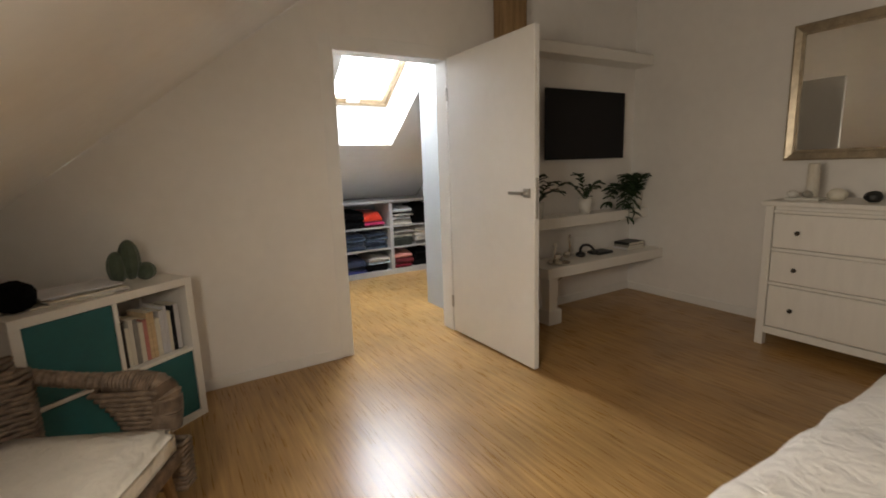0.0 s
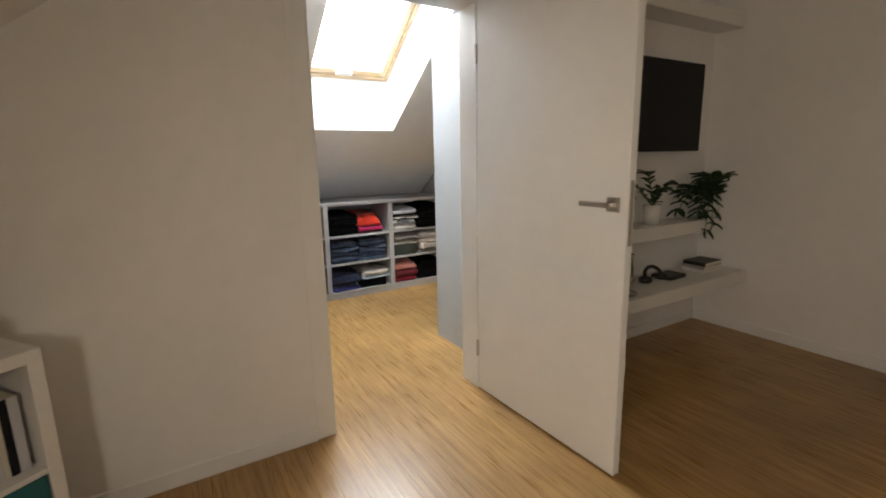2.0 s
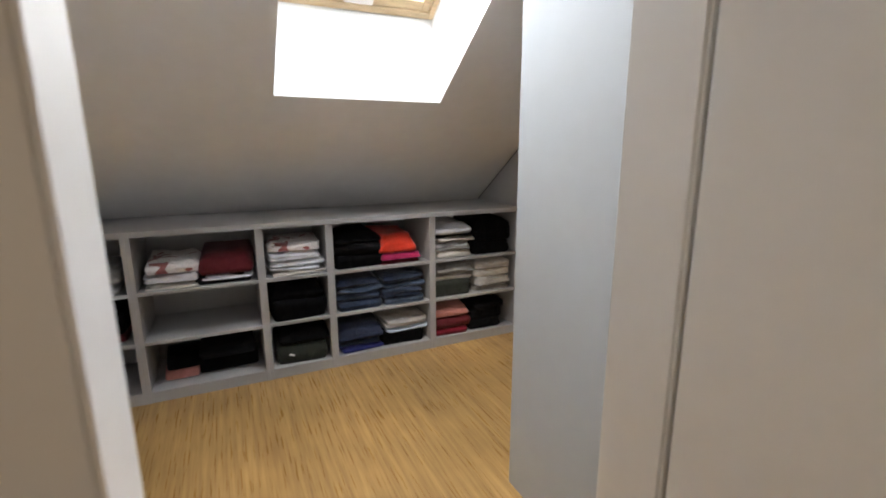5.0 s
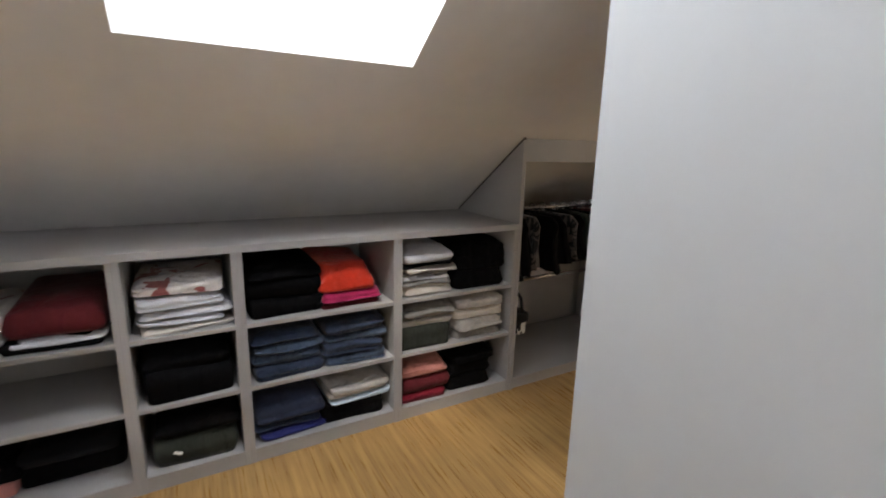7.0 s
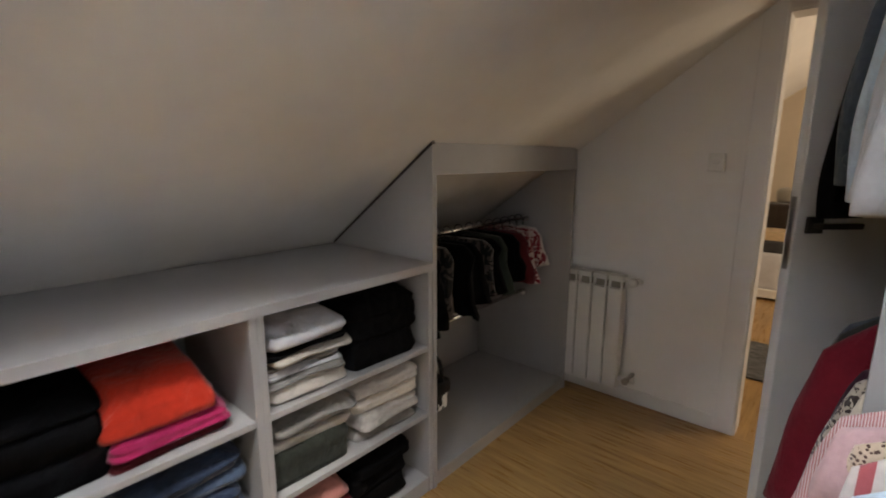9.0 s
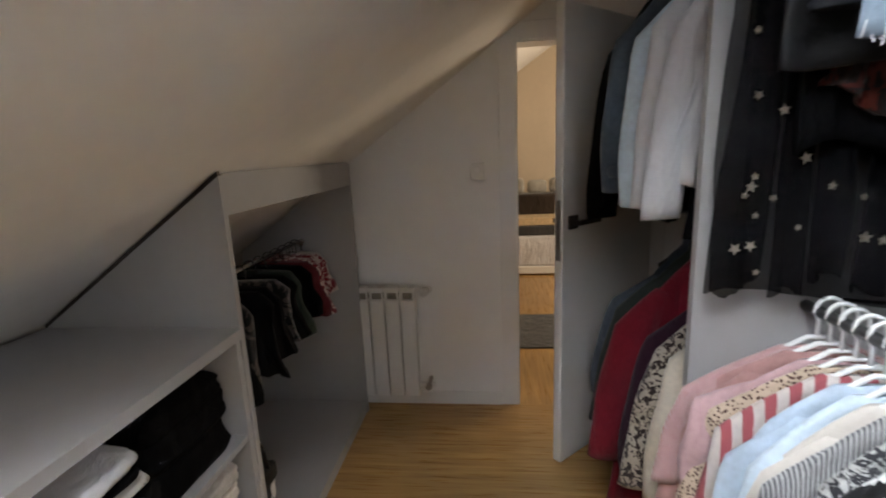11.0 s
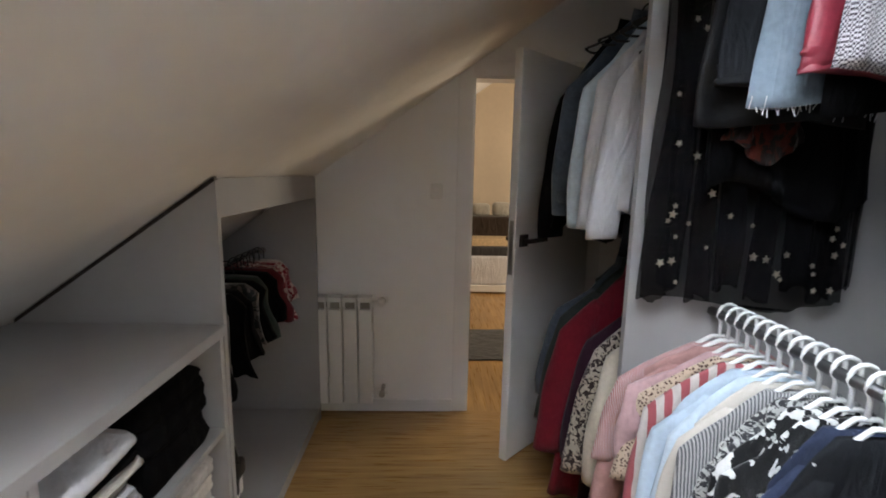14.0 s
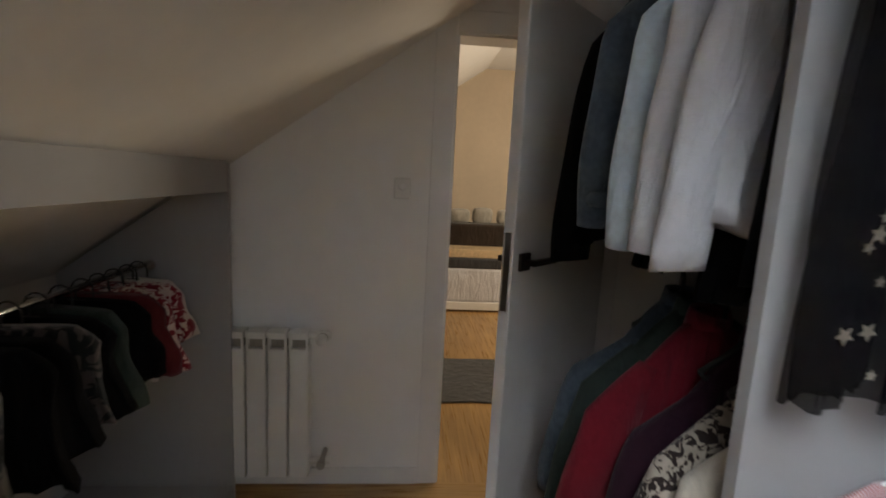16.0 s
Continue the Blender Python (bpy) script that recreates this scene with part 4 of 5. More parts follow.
pile(4, 0, 0.47, 0.90, [(0.075, BLACK_COTTON, 1, B, "folded black trousers on a shelf"), (0.07, BLACK_COTTON, 1, B, "folded black trousers in a pile"), (0.05, BLACK_COTTON, 1, B, "folded black trousers on a pile")])
pile(3, 2, 0.0, 0.50, [(0.08, BLACK_COTTON, 1, P, "folded black jumper on a shelf"), (0.07, BLACK_COTTON, 1, P, "folded black jumper in a pile"), (0.05, BLACK_COTTON, 1, P, "folded black jumper on a pile")])
pile(3, 2, 0.46, 0.92, [(0.028, WINE, 1, P, "folded wine red jumper on a shelf"), (0.045, MAGENTA, 1, P, "folded magenta jumper in a pile"), (0.11, ORANGE, 1, P, "loosely folded orange red jumper on a pile")])
pile(3, 1, 0.0, 0.50, [(0.06, DARK_DENIM, 1, J, "folded dark blue jeans on a shelf"), (0.05, DENIM, 2, J, "folded blue jeans in a pile"), (0.04, DENIM, 1, J, "folded blue jeans in a pile"), (0.05, DARK_DENIM, 1, J, "folded dark blue jeans on a pile")])
pile(3, 1, 0.49, 0.98, [(0.05, DENIM, 2, J, "folded blue jeans on a shelf"), (0.055, DARK_DENIM, 2, J, "folded dark blue jeans in a pile"), (0.04, DENIM, 1, J, "folded blue jeans in a pile"), (0.055, DARK_DENIM, 1, J, "folded dark blue jeans on a pile")])
pile(3, 0, 0.0, 0.50, [(0.045, ROYAL, 1, B, "folded royal blue trousers on a shelf"), (0.03, DARK_DENIM, 1, J, "folded dark blue jeans in a pile"), (0.10, NAVY, 2, P, "folded navy jumper on a pile")])
pile(3, 0, 0.48, 0.98, [(0.085, BLACK_COTTON, 1, B, "folded black trousers on a shelf"), (0.03, PALE_BLUE, 1, J, "folded pale blue jeans"), (0.06, SILVER_KNIT, 2, J, "folded light grey jeans on a pile")])
pile(2, 2, 0.02, 0.98, [(0.03, CREAM_COTTON, 1, T, "folded cream shirt on a shelf"), (0.028, WHITE_COTTON, 1, T, "folded white shirt in a pile"), (0.03, WHITE_COTTON, 1, T, "folded white shirt in a pile"), (0.05, WHITE_COTTON, 1, T, "folded white shirt in a pile"), (0.05, FLORAL, 1, T, "white shirt with a floral print on a pile")])
pile(2, 1, 0.03, 0.98, [(0.11, BLACK_COTTON, 1, B, "folded black trousers on a shelf"), (0.09, BLACK_COTTON, 1, B, "folded black trousers on a pile")])
pile(2, 0, 0.06, 0.97, [(0.12, OLIVE_BLACK, 1, P, "folded dark olive sweatshirt on a shelf"), (0.085, BLACK_COTTON, 1, B, "folded black trousers on a pile")])
pile(1, 2, 0.04, 0.52, [(0.03, CREAM_COTTON, 1, T, "folded cream shirt on a shelf"), (0.05, WHITE_COTTON, 1, T, "loosely folded white shirt"), (0.055, FLORAL, 1, T, "folded patterned shirt on a pile")])
pile(1, 2, 0.48, 0.99, [(0.03, BLACK_COTTON, 1, T, "folded black shirt on a shelf"), (0.016, WHITE_COTTON, 1, T, "folded white shirt in a pile"), (0.11, WINE, 1, P, "loosely folded wine red jumper on a pile")])
pile(1, 0, 0.08, 0.40, [(0.06, PINK, 1, T, "folded pink shirt on a low shelf"), (0.05, BLACK_COTTON, 1, T, "folded black shirt on a pile")], 0.28, 0.10)
pile(1, 0, 0.38, 0.97, [(0.08, BLACK_COTTON, 1, "folded_bag", "flat black cloth bag on a low shelf"), (0.045, ANTHRACITE, 1, "folded_bag", "flat anthracite cloth bag on a pile")], 0.28, 0.12)
pile(0, 2, 0.2, 0.97, [(0.05, WHITE_COTTON, 1, T, "folded white shirt on a shelf"), (0.08, GREY_KNIT, 1, P, "loosely folded grey jumper on a pile")])
pile(0, 1, 0.1, 0.97, [(0.05, WINE, 1, P, "folded wine red jumper on a shelf"), (0.13, BLACK_COTTON, 1, P, "folded black jumper on a pile")])
pile(0, 0, 0.1, 0.7, [(0.10, BLACK_COTTON, 1, B, "folded black trousers on a low shelf"), (0.09, BLACK_COTTON, 1, B, "folded black trousers on a pile")])
mark = single("badge", rounded(slab(0, -0.004, 0, 0.03, 0, 0.012), 0.002), WHITE_PLASTIC, "small white badge on a dark olive sweatshirt", "badge")
mark.matrix_world = pose(0.405, SH_Y + 0.017, 0.125, 0, 25, 0)

# ---- clothes in the sloped cabinet ----
CAB_CLOTHES = (
    (2.05, BLACK_COTTON, 0.17, 0.34), (2.11, BLACK_COTTON, 0.18, 0.31), (2.18, DARK_PRINT, 0.16, 0.29), (2.26, BLACK_COTTON, 0.17, 0.33), (2.34, BLACK_COTTON, 0.17, 0.27), (2.42, DARK_PRINT, 0.16, 0.30),
    (2.50, BLACK_COTTON, 0.17, 0.31), (2.58, DARK_GREEN, 0.16, 0.27), (2.66, BLACK_COTTON, 0.17, 0.29), (2.73, WINE, 0.17, 0.25), (2.80, RED_PRINT, 0.17, 0.28), (2.87, RED_PRINT, 0.15, 0.23), (2.93, CREAM_COTTON, 0.14, 0.20),
)
for i, (x, mat, sw, ln) in enumerate(CAB_CLOTHES):
    word = {"black cotton": "black", "dark printed silk": "dark printed", "dark green cloth": "dark green", "wine red cotton": "wine red", "red and white printed silk": "red and white printed", "cream cotton": "cream"}[mat.name]
    hang("shorts", word + " shorts on a clip hanger", x, 2.36, 0.91, mat, sw * 1.12, ln * (0.84 if mat in (BLACK_COTTON, DARK_PRINT, DARK_GREEN) else 0.85), 0.042, 0, 0.05, 200 + i, random.Random(i + 90).uniform(-14, 14), False, "shorts on the low rail", neck=sw * 0.85, drop=0.04, folds=8, ripple=0.022, hem=0.035, flare=0.16)
    hanger(x, 2.375, 0.91, BLACK_PLASTIC, "black clip hanger on the low rail", 0.94, sw * 0.5, 0.0025, 0, "low hangers")
bag = thing("handbag", "small black and white handbag hung inside the cabinet", "bag", pose(2.035, 2.19, 0.30))
part("bag_body", rounded(slab(-0.035, -0.08, 0, 0.035, 0.08, 0.12), 0.02, 3), BLOCK, bag, smooth=True)
part("flap", rounded(slab(-0.042, -0.085, 0.07, 0.042, 0.085, 0.128), 0.012, 2), BLACK_LEATHER, bag, smooth=True)
part("strap", tube(bmesh.new(), [(0, -0.075, 0.12), (0, -0.06, 0.2), (-0.02, 0.0, 0.27), (-0.045, 0.02, 0.28)], 0.008, 8), BLACK_LEATHER, bag, smooth=True)
part("hook", tube(bmesh.new(), [(-0.048, 0.02, 0.30), (-0.03, 0.02, 0.26), (-0.03, 0.0, 0.255), (-0.035, -0.01, 0.275)], 0.004, 8), STEEL, bag)

# ---- bedroom furniture ----
dresser = thing("chest_of_drawers", "white painted chest with three drawers and dark knobs", "chest of drawers", pose(2.415, -1.443, 0))
DW = 1.08
part("top", slab(-0.02, -DW - 0.02, 0.955, 0.50, 0.02, 0.985, 0.004), WHITE_PAINT, dresser)
for x in (0.0, 0.44):
    for y in (0.0, -DW):
        s = -1 if y == 0.0 else 1
        part("leg", slab(x, y, 0, x + 0.05, y + s * 0.05, 0.955, 0.003), WHITE_PAINT, dresser)
part("side_panel", slab(0.05, -0.028, 0.1, 0.44, -0.012, 0.955), WHITE_PAINT, dresser)
part("side_panel", slab(0.05, -DW + 0.012, 0.1, 0.44, -DW + 0.028, 0.955), WHITE_PAINT, dresser)
part("back_panel", slab(0.47, -DW + 0.05, 0.1, 0.48, -0.05, 0.955), WHITE_PAINT, dresser)
part("bottom_rail", slab(0.004, -DW + 0.05, 0.085, 0.03, -0.05, 0.135, 0.003), WHITE_PAINT, dresser)
for z0, z1 in ((0.142, 0.425), (0.452, 0.655), (0.682, 0.905)):
    dr = part("drawer", slab(0.004, -DW + 0.055, z0, 0.024, -0.055, z1, 0.004), WHITE_PAINT, dresser)
    part("rail", slab(0.008, -DW + 0.05, z1 + 0.004, 0.03, -0.05, z1 + 0.023, 0.002), WHITE_PAINT, dresser)
    for y in (-0.20, -DW + 0.20):
        kb = lathe(bmesh.new(), [(0.006, 0), (0.006, 0.012), (0.014, 0.018), (0.014, 0.026), (0.008, 0.03)], sides=14)
        kb.transform(pose(0.004, y, (z0 + z1) / 2 - 0.005, 0, -90, 0))
        part("knob", kb, DARK_METAL, dr, "dark metal knob", True)
part("drawer_box", slab(0.03, -DW + 0.05, 0.14, 0.46, -0.05, 0.95), WHITE_PAINT, dresser)

mir = thing("wall_mirror", "large mirror in a champagne silver moulded frame", "mirror", pose(EAST, -1.305, 1.237))
MW, MH = 1.25, 0.92
part("glass", slab(-0.022, -MW + 0.06, 0.06, -0.014, -0.06, MH - 0.06), MIRROR, mir)
part("backing", slab(-0.013, -MW + 0.02, 0.02, -0.002, -0.02, MH - 0.02), BLACK_PLASTIC, mir)


def moulding(a, b, inward):
    """A mitred length of moulded frame between two corners of the mirror's plane."""
    bm = bmesh.new()
    prof = ((0, -0.002), (0, -0.03), (0.012, -0.036), (0.05, -0.022), (0.058, -0.03), (0.072, -0.028), (0.075, -0.016), (0.075, -0.002))
    a, b, inward = Vector(a), Vector(b), Vector(inward)
    d = (b - a).normalized()
    r0 = [bm.verts.new(a + inward * w + d * w + Vector((dep, 0, 0))) for w, dep in prof]
    r1 = [bm.verts.new(b + inward * w - d * w + Vector((dep, 0, 0))) for w, dep in prof]
    for k in range(len(prof) - 1):
        bm.faces.new((r0[k], r0[k + 1], r1[k + 1], r1[k]))
    bm.faces.new((r0[-1], r0[0], r1[0], r1[-1]))
    bm.faces.new(r0[::-1])
    bm.faces.new(r1)
    bmesh.ops.recalc_face_normals(bm, faces=bm.faces[:])
    return bm


for a, b, n in (((0, 0, 0), (0, -MW, 0), (0, 0, 1)), ((0, -MW, 0), (0, -MW, MH), (0, 1, 0)), ((0, -MW, MH), (0, 0, MH), (0, 0, -1)), ((0, 0, MH), (0, 0, 0), (0, -1, 0))):
    part("frame", moulding(a, b, n), CHAMPAGNE, mir)

single("tray", rounded(slab(2.55, -1.68, 0.9855, 2.72, -1.49, 1.0), 0.005), CERAMIC, "flat stone-coloured tray on the chest", "tray")
single("candle", lathe(bmesh.new(), [(0.032, 0), (0.034, 0.01), (0.034, 0.21), (0.028, 0.222), (0.004, 0.218)], (2.66, -1.60, 1.0005)), CUSHION, "thick cream pillar candle on a tray", "candle", smooth=True)
for nm, lab, x, y, r, mat, z in (("shell", "pale round shell on a tray", 2.58, -1.525, 0.032, CERAMIC, 1.0), ("candle_jar", "grey stone candle jar on a tray", 2.60, -1.60, 0.03, GREY_CUSHION, 1.0), ("ornament", "dark round ornament on the chest", 2.60, -1.93, 0.045, BLACK_PLASTIC, 0.985), ("ornament", "pale beige stone ornament on the chest", 2.62, -1.75, 0.052, PAPER, 0.985)):
    bm = bmesh.new()
    bmesh.ops.create_icosphere(bm, subdivisions=3, radius=r)
    for v in bm.verts:
        v.co *= 1 + 0.10 * noise.noise(v.co * 40)
        v.co.z = max(v.co.z * 0.8, -r * 0.7) + r * 0.7
    bm.transform(pose(x, y, z + 0.001))
    single(nm, bm, mat, lab, "decoration", smooth=True)

tv = thing("television", "flat black television hung on the wall", "television", pose(1.745, -0.06, 1.303))
part("screen", slab(0, -0.012, 0, 0.98, 0.0, 0.58, 0.004, 2), BLACK_GLOSS, tv)
part("casing", slab(0.05, 0.001, 0.06, 0.93, 0.035, 0.52, 0.006), BLACK_PLASTIC, tv)
part("wall_bracket", slab(0.35, 0.035, 0.15, 0.63, 0.06, 0.42), DARK_METAL, tv)

for z0, z1, dep, lab in ((2.115, 2.205, 0.195, "thick white floating shelf above the television"), (0.742, 0.832, 0.20, "thick white floating shelf holding potted plants")):
    single("wall_shelf", slab(1.28, -dep, z0, EAST - 0.002, -0.001, z1, 0.004), WHITE_PAINT, lab, "shelf", "floating wall shelves")
bench = thing("low_bench", "thick white low bench along the wall", "bench", pose(0, 0, 0))
part("top", slab(1.50, -0.375, 0.378, EAST - 0.002, -0.015, 0.462, 0.004), WHITE_PAINT, bench)
part("leg", slab(1.515, -0.37, 0, 1.605, -0.28, 0.378, 0.004), WHITE_PAINT, bench)
part("foot", slab(1.510, -0.375, 0, 1.648, -0.26, 0.12, 0.004), WHITE_PAINT, bench)
part("leg", slab(1.515, -0.12, 0, 1.605, -0.02, 0.378, 0.004), WHITE_PAINT, bench)
cb = tube(bmesh.new(), [(1.66 + 0.03 * i, -0.06, 0.378 - 0.13 * math.sin(math.pi * i / 14) ** 0.7) for i in range(15)], 0.004, 6)
single("cable", cb, GREY_CUSHION, "thin grey cable looping under the bench", "cable", smooth=True)


def leaflet(bm, base, direction, size, rnd):
    d = Vector(direction).normalized()
    side = d.cross(Vector((rnd.uniform(-0.4, 0.4), rnd.uniform(-0.4, 0.4), 1))).normalized()
    up = side.cross(d)
    vs = [[bm.verts.new(Vector(base) + d * size * t + side * (w * size * s) + up * size * (0.12 * abs(s) - 0.25 * t * t)) for s in (-1, 0, 1)] for t, w in ((0.02, 0.03), (0.25, 0.2), (0.55, 0.25), (0.82, 0.15), (1.0, 0.01))]
    for a, b in zip(vs, vs[1:]):
        for k in range(2):
            bm.faces.new((a[k], a[k + 1], b[k + 1], b[k]))


def potted_plant(x, y, z, label, stems, seed, pot_h=0.13, pot_r=0.06, size=1.0):
    """Arching stems with paired leaflets in a tapered pot; stems are (heading, reach, rise, droop)."""
    rnd = random.Random(seed)
    e = thing("potted_plant", label, "plant", pose(x, y, z), "plants on the shelf")
    part("pot", lathe(bmesh.new(), [(pot_r * 0.78, 0), (pot_r, pot_h), (pot_r * 0.9, pot_h), (pot_r * 0.85, pot_h - 0.02), (0.003, pot_h - 0.02)], sides=24), CERAMIC, e, "white glazed tapered pot", True)
    part("soil", lathe(bmesh.new(), [(pot_r * 0.84, pot_h - 0.03), (pot_r * 0.84, pot_h - 0.015), (0.003, pot_h - 0.012)], sides=16), SOIL, e)
    for head, reach, rise, droop in stems:
        sb, lb = bmesh.new(), bmesh.new()
        pts = []
        for k in range(9):
            t = k / 8
            pts.append(Vector((math.cos(head) * reach * t, math.sin(head) * reach * t, pot_h - 0.02 + rise * math.sin(t * 1.5) - droop * t * t)))
        tube(sb, pts, [0.005 * (1 - 0.6 * k / 8) for k in range(9)], 6)
        st = part("stem", sb, STEM, e, smooth=True)
        for k in range(1, 9):
            d = (pts[k] - pts[k - 1]).normalized()
            sd = d.cross(Vector((0, 0, 1))).normalized()
            for s in (-1, 1):
                leaflet(lb, pts[k], d * 0.5 + sd * s * rnd.uniform(0.5, 0.9) + Vector((0, 0, rnd.uniform(-0.1, 0.4))), size * rnd.uniform(0.05, 0.075), rnd)
        leaflet(lb, pts[8], pts[8] - pts[7], 0.06, rnd)
        part("leaves", lb, LEAF, st, "dark green glossy leaflets")
    return e


potted_plant(2.185, -0.11, 0.8325, "zamioculcas with arching stems in a white pot", ((2.7, 0.20, 0.20, 0.05), (3.3, 0.10, 0.22, 0.0), (0.2, 0.15, 0.14, 0.03), (-0.8, 0.11, 0.17, 0.02)), 4)
potted_plant(2.862, -0.12, 0.8325, "trailing green plant hanging over the shelf edge", ((2.95, 0.26, 0.20, 0.14), (3.3, 0.20, 0.30, 0.34), (3.7, 0.18, 0.26, 0.40), (3.0, 0.33, 0.20, 0.24), (3.5, 0.14, 0.24, 0.06), (4.3, 0.10, 0.22, 0.04), (3.55, 0.24, 0.24, 0.42), (3.2, 0.18, 0.25, 0.08), (3.3, 0.22, 0.24, 0.30), (3.0, 0.30, 0.17, 0.10)), 5, size=1.35)
potted_plant(1.62, -0.11, 0.8325, "zamioculcas in a white pot beside the door", ((0.1, 0.22, 0.22, 0.05), (0.6, 0.12, 0.25, 0.02), (-0.5, 0.18, 0.16, 0.06)), 6)


def swan(x, y, tall, turn):
    bm = bmesh.new()
    bmesh.ops.create_icosphere(bm, subdivisions=3, radius=0.04)
    for v in bm.verts:
        v.co = Vector((v.co.x * 1.5, v.co.y * 0.8, v.co.z * 0.75 + 0.03 + 0.25 * max(0, -v.co.x)))
    tube(bm, [(0.045, 0, 0.035), (0.065, 0, tall * 0.45), (0.045, 0, tall * 0.75), (0.035, 0, tall * 0.93), (0.055, 0, tall), (0.085, 0, tall * 0.93)], [0.016, 0.011, 0.009, 0.009, 0.012, 0.004], 10)
    bm.transform(pose(x, y, 0.4625, 0, 0, turn))
    single("swan_figurine", bm, SILVER, "polished silver swan figurine on the bench", "figurine", "swan figurines", smooth=True)


swan(1.80, -0.17, 0.15, 200)
swan(1.93, -0.15, 0.19, 20)
single("tray", lathe(bmesh.new(), [(0.05, 0.4625), (0.09, 0.468), (0.095, 0.478), (0.088, 0.474), (0.003, 0.47)], (1.72, -0.26, 0)), SILVER, "shallow silver dish on the bench", "dish", smooth=True)
hp = thing("headphones", "black headphones lying on the bench", "headphones", pose(2.16, -0.17, 0.4625))
part("band", tube(bmesh.new(), [(0.085 * math.cos(a), 0.03 * math.sin(a), 0.03 + 0.06 * math.sin(a)) for a in [math.pi * k / 12 for k in range(13)]], 0.012, 8), BLACK_PLASTIC, hp, smooth=True)
for s in (-1, 1):
    part("ear_cup", lathe(bmesh.new(), [(0.03, 0), (0.042, 0.008), (0.042, 0.03), (0.03, 0.038)], (s * 0.085, 0, 0)), BLACK_PLASTIC, hp, smooth=True)
single("tablet_case", rounded(slab(2.23, -0.24, 0.4625, 2.42, -0.10, 0.487), 0.008), BLACK_PLASTIC, "flat black case lying on the bench", "case")
z = 0.4625
for i, (h, mat, lab) in enumerate(((0.02, WHITE_COTTON, "white paperback book lying on the bench"), (0.022, GREY_CUSHION, "grey book lying in a pile"), (0.026, BLACK_PLASTIC, "black hardback book on a pile"))):
    bk = thing("book", lab, "book", pose(2.72, -0.17, z, 0, 0, 3 * i - 4), "books on the bench")
    part("cover", rounded(slab(-0.11, -0.08, 0, 0.11, 0.08, h), 0.002), mat, bk)
    part("pages", slab(-0.107, -0.082, 0.003, 0.107, -0.079, h - 0.003), PAPER, bk)
    z += h + 0.0006

single("timber_post", rounded(slab(1.27, -0.16, 0, 1.48, -0.014, 2.75), 0.012, 2), TIMBER, "rough brown structural timber post by the wall", "post")

cube = thing("cube_shelf", "white cube shelf with teal inserts and books", "shelf", pose(-0.922, -0.28, 0, 0, 0, 35))
CW = 0.765
for nm, q in (("top", (-CW, 0, 0.727, 0, 0.39, 0.766)), ("bottom", (-CW, 0, 0, 0, 0.39, 0.039)), ("side_panel", (-CW, 0.001, 0.039, -CW + 0.038, 0.389, 0.727)), ("side_panel", (-0.038, 0.001, 0.039, 0, 0.389, 0.727)), ("divider", (-CW / 2 - 0.009, 0.003, 0.039, -CW / 2 + 0.009, 0.388, 0.727)), ("shelf_board", (-CW + 0.038, 0.003, 0.374, -CW / 2 - 0.009, 0.388, 0.392)), ("shelf_board", (-CW / 2 + 0.009, 0.003, 0.374, -0.038, 0.388, 0.392)), ("back_panel", (-CW + 0.038, 0.376, 0.039, -0.038, 0.386, 0.727))):
    part(nm, slab(*q, 0.0015), WHITE_PAINT, cube)
CM = pose(-0.922, -0.28, 0, 0, 0, 35)
for x0, x1, z0, z1 in ((-CW + 0.041, -CW / 2 - 0.012, 0.395, 0.724), (-CW + 0.041, -CW / 2 - 0.012, 0.042, 0.371), (-CW / 2 + 0.012, -0.041, 0.042, 0.371)):
    ib = thing("drawer_insert", "teal lacquered drawer insert in a cube shelf", "drawer", CM, "teal inserts")
    part("front", slab(x0, 0.006, z0, x1, 0.02, z1, 0.002), TEAL, ib)
    part("box", slab(x0 + 0.004, 0.02, z0 + 0.004, x1 - 0.004, 0.36, z1 - 0.02), TEAL, ib)
rnd = random.Random(12)
x = -CW / 2 + 0.03
for i, mat in enumerate((BLACK_PLASTIC, PAPER, CUSHION, GREY_KNIT, CUSHION, PINK, PINE, PINE, PAPER, WHITE_COTTON, WHITE_COTTON, CUSHION, ANTHRACITE, WHITE_COTTON, GREY_KNIT)):
    w = rnd.uniform(0.016, 0.027)
    h = rnd.uniform(0.19, 0.245)
    if x + w > -0.045:
        break
    bk = thing("book", rnd.choice(("upright paperback book in a cube shelf", "upright hardback book in a cube shelf")), "book", CM @ Matrix.Translation((x, 0.05, 0.3925)), "books in the cube shelf")
    part("cover", slab(0, 0, 0, w - 0.001, 0.15, h, 0.0015), mat, bk)
    part("pages", slab(0.002, 0.004, h - 0.004, w - 0.003, 0.152, h + 0.0008), PAPER, bk)
    x += w
cac = thing("cactus_ornament", "grey green three-lobed cactus ornament on the shelf", "ornament", CM @ Matrix.Translation((-0.19, 0.17, 0.7665)))
for cx, cy, cz, r, hh in ((0.0, 0.0, 0.115, 0.046, 0.10), (-0.058, 0.01, 0.085, 0.04, 0.08), (0.06, -0.02, 0.048, 0.045, 0.045)):
    bm = bmesh.new()
    bmesh.ops.create_uvsphere(bm, u_segments=36, v_segments=18, radius=1)
    for v in bm.verts:
        a = math.atan2(v.co.y, v.co.x)
        k = 1 + 0.07 * math.cos(9 * a)
        v.co = Vector((cx + v.co.x * r * k, cy + v.co.y * r * k, max(0, cz + v.co.z * hh)))
    part("lobe", bm, CACTUS, cac, smooth=True)
rnd = random.Random(2)
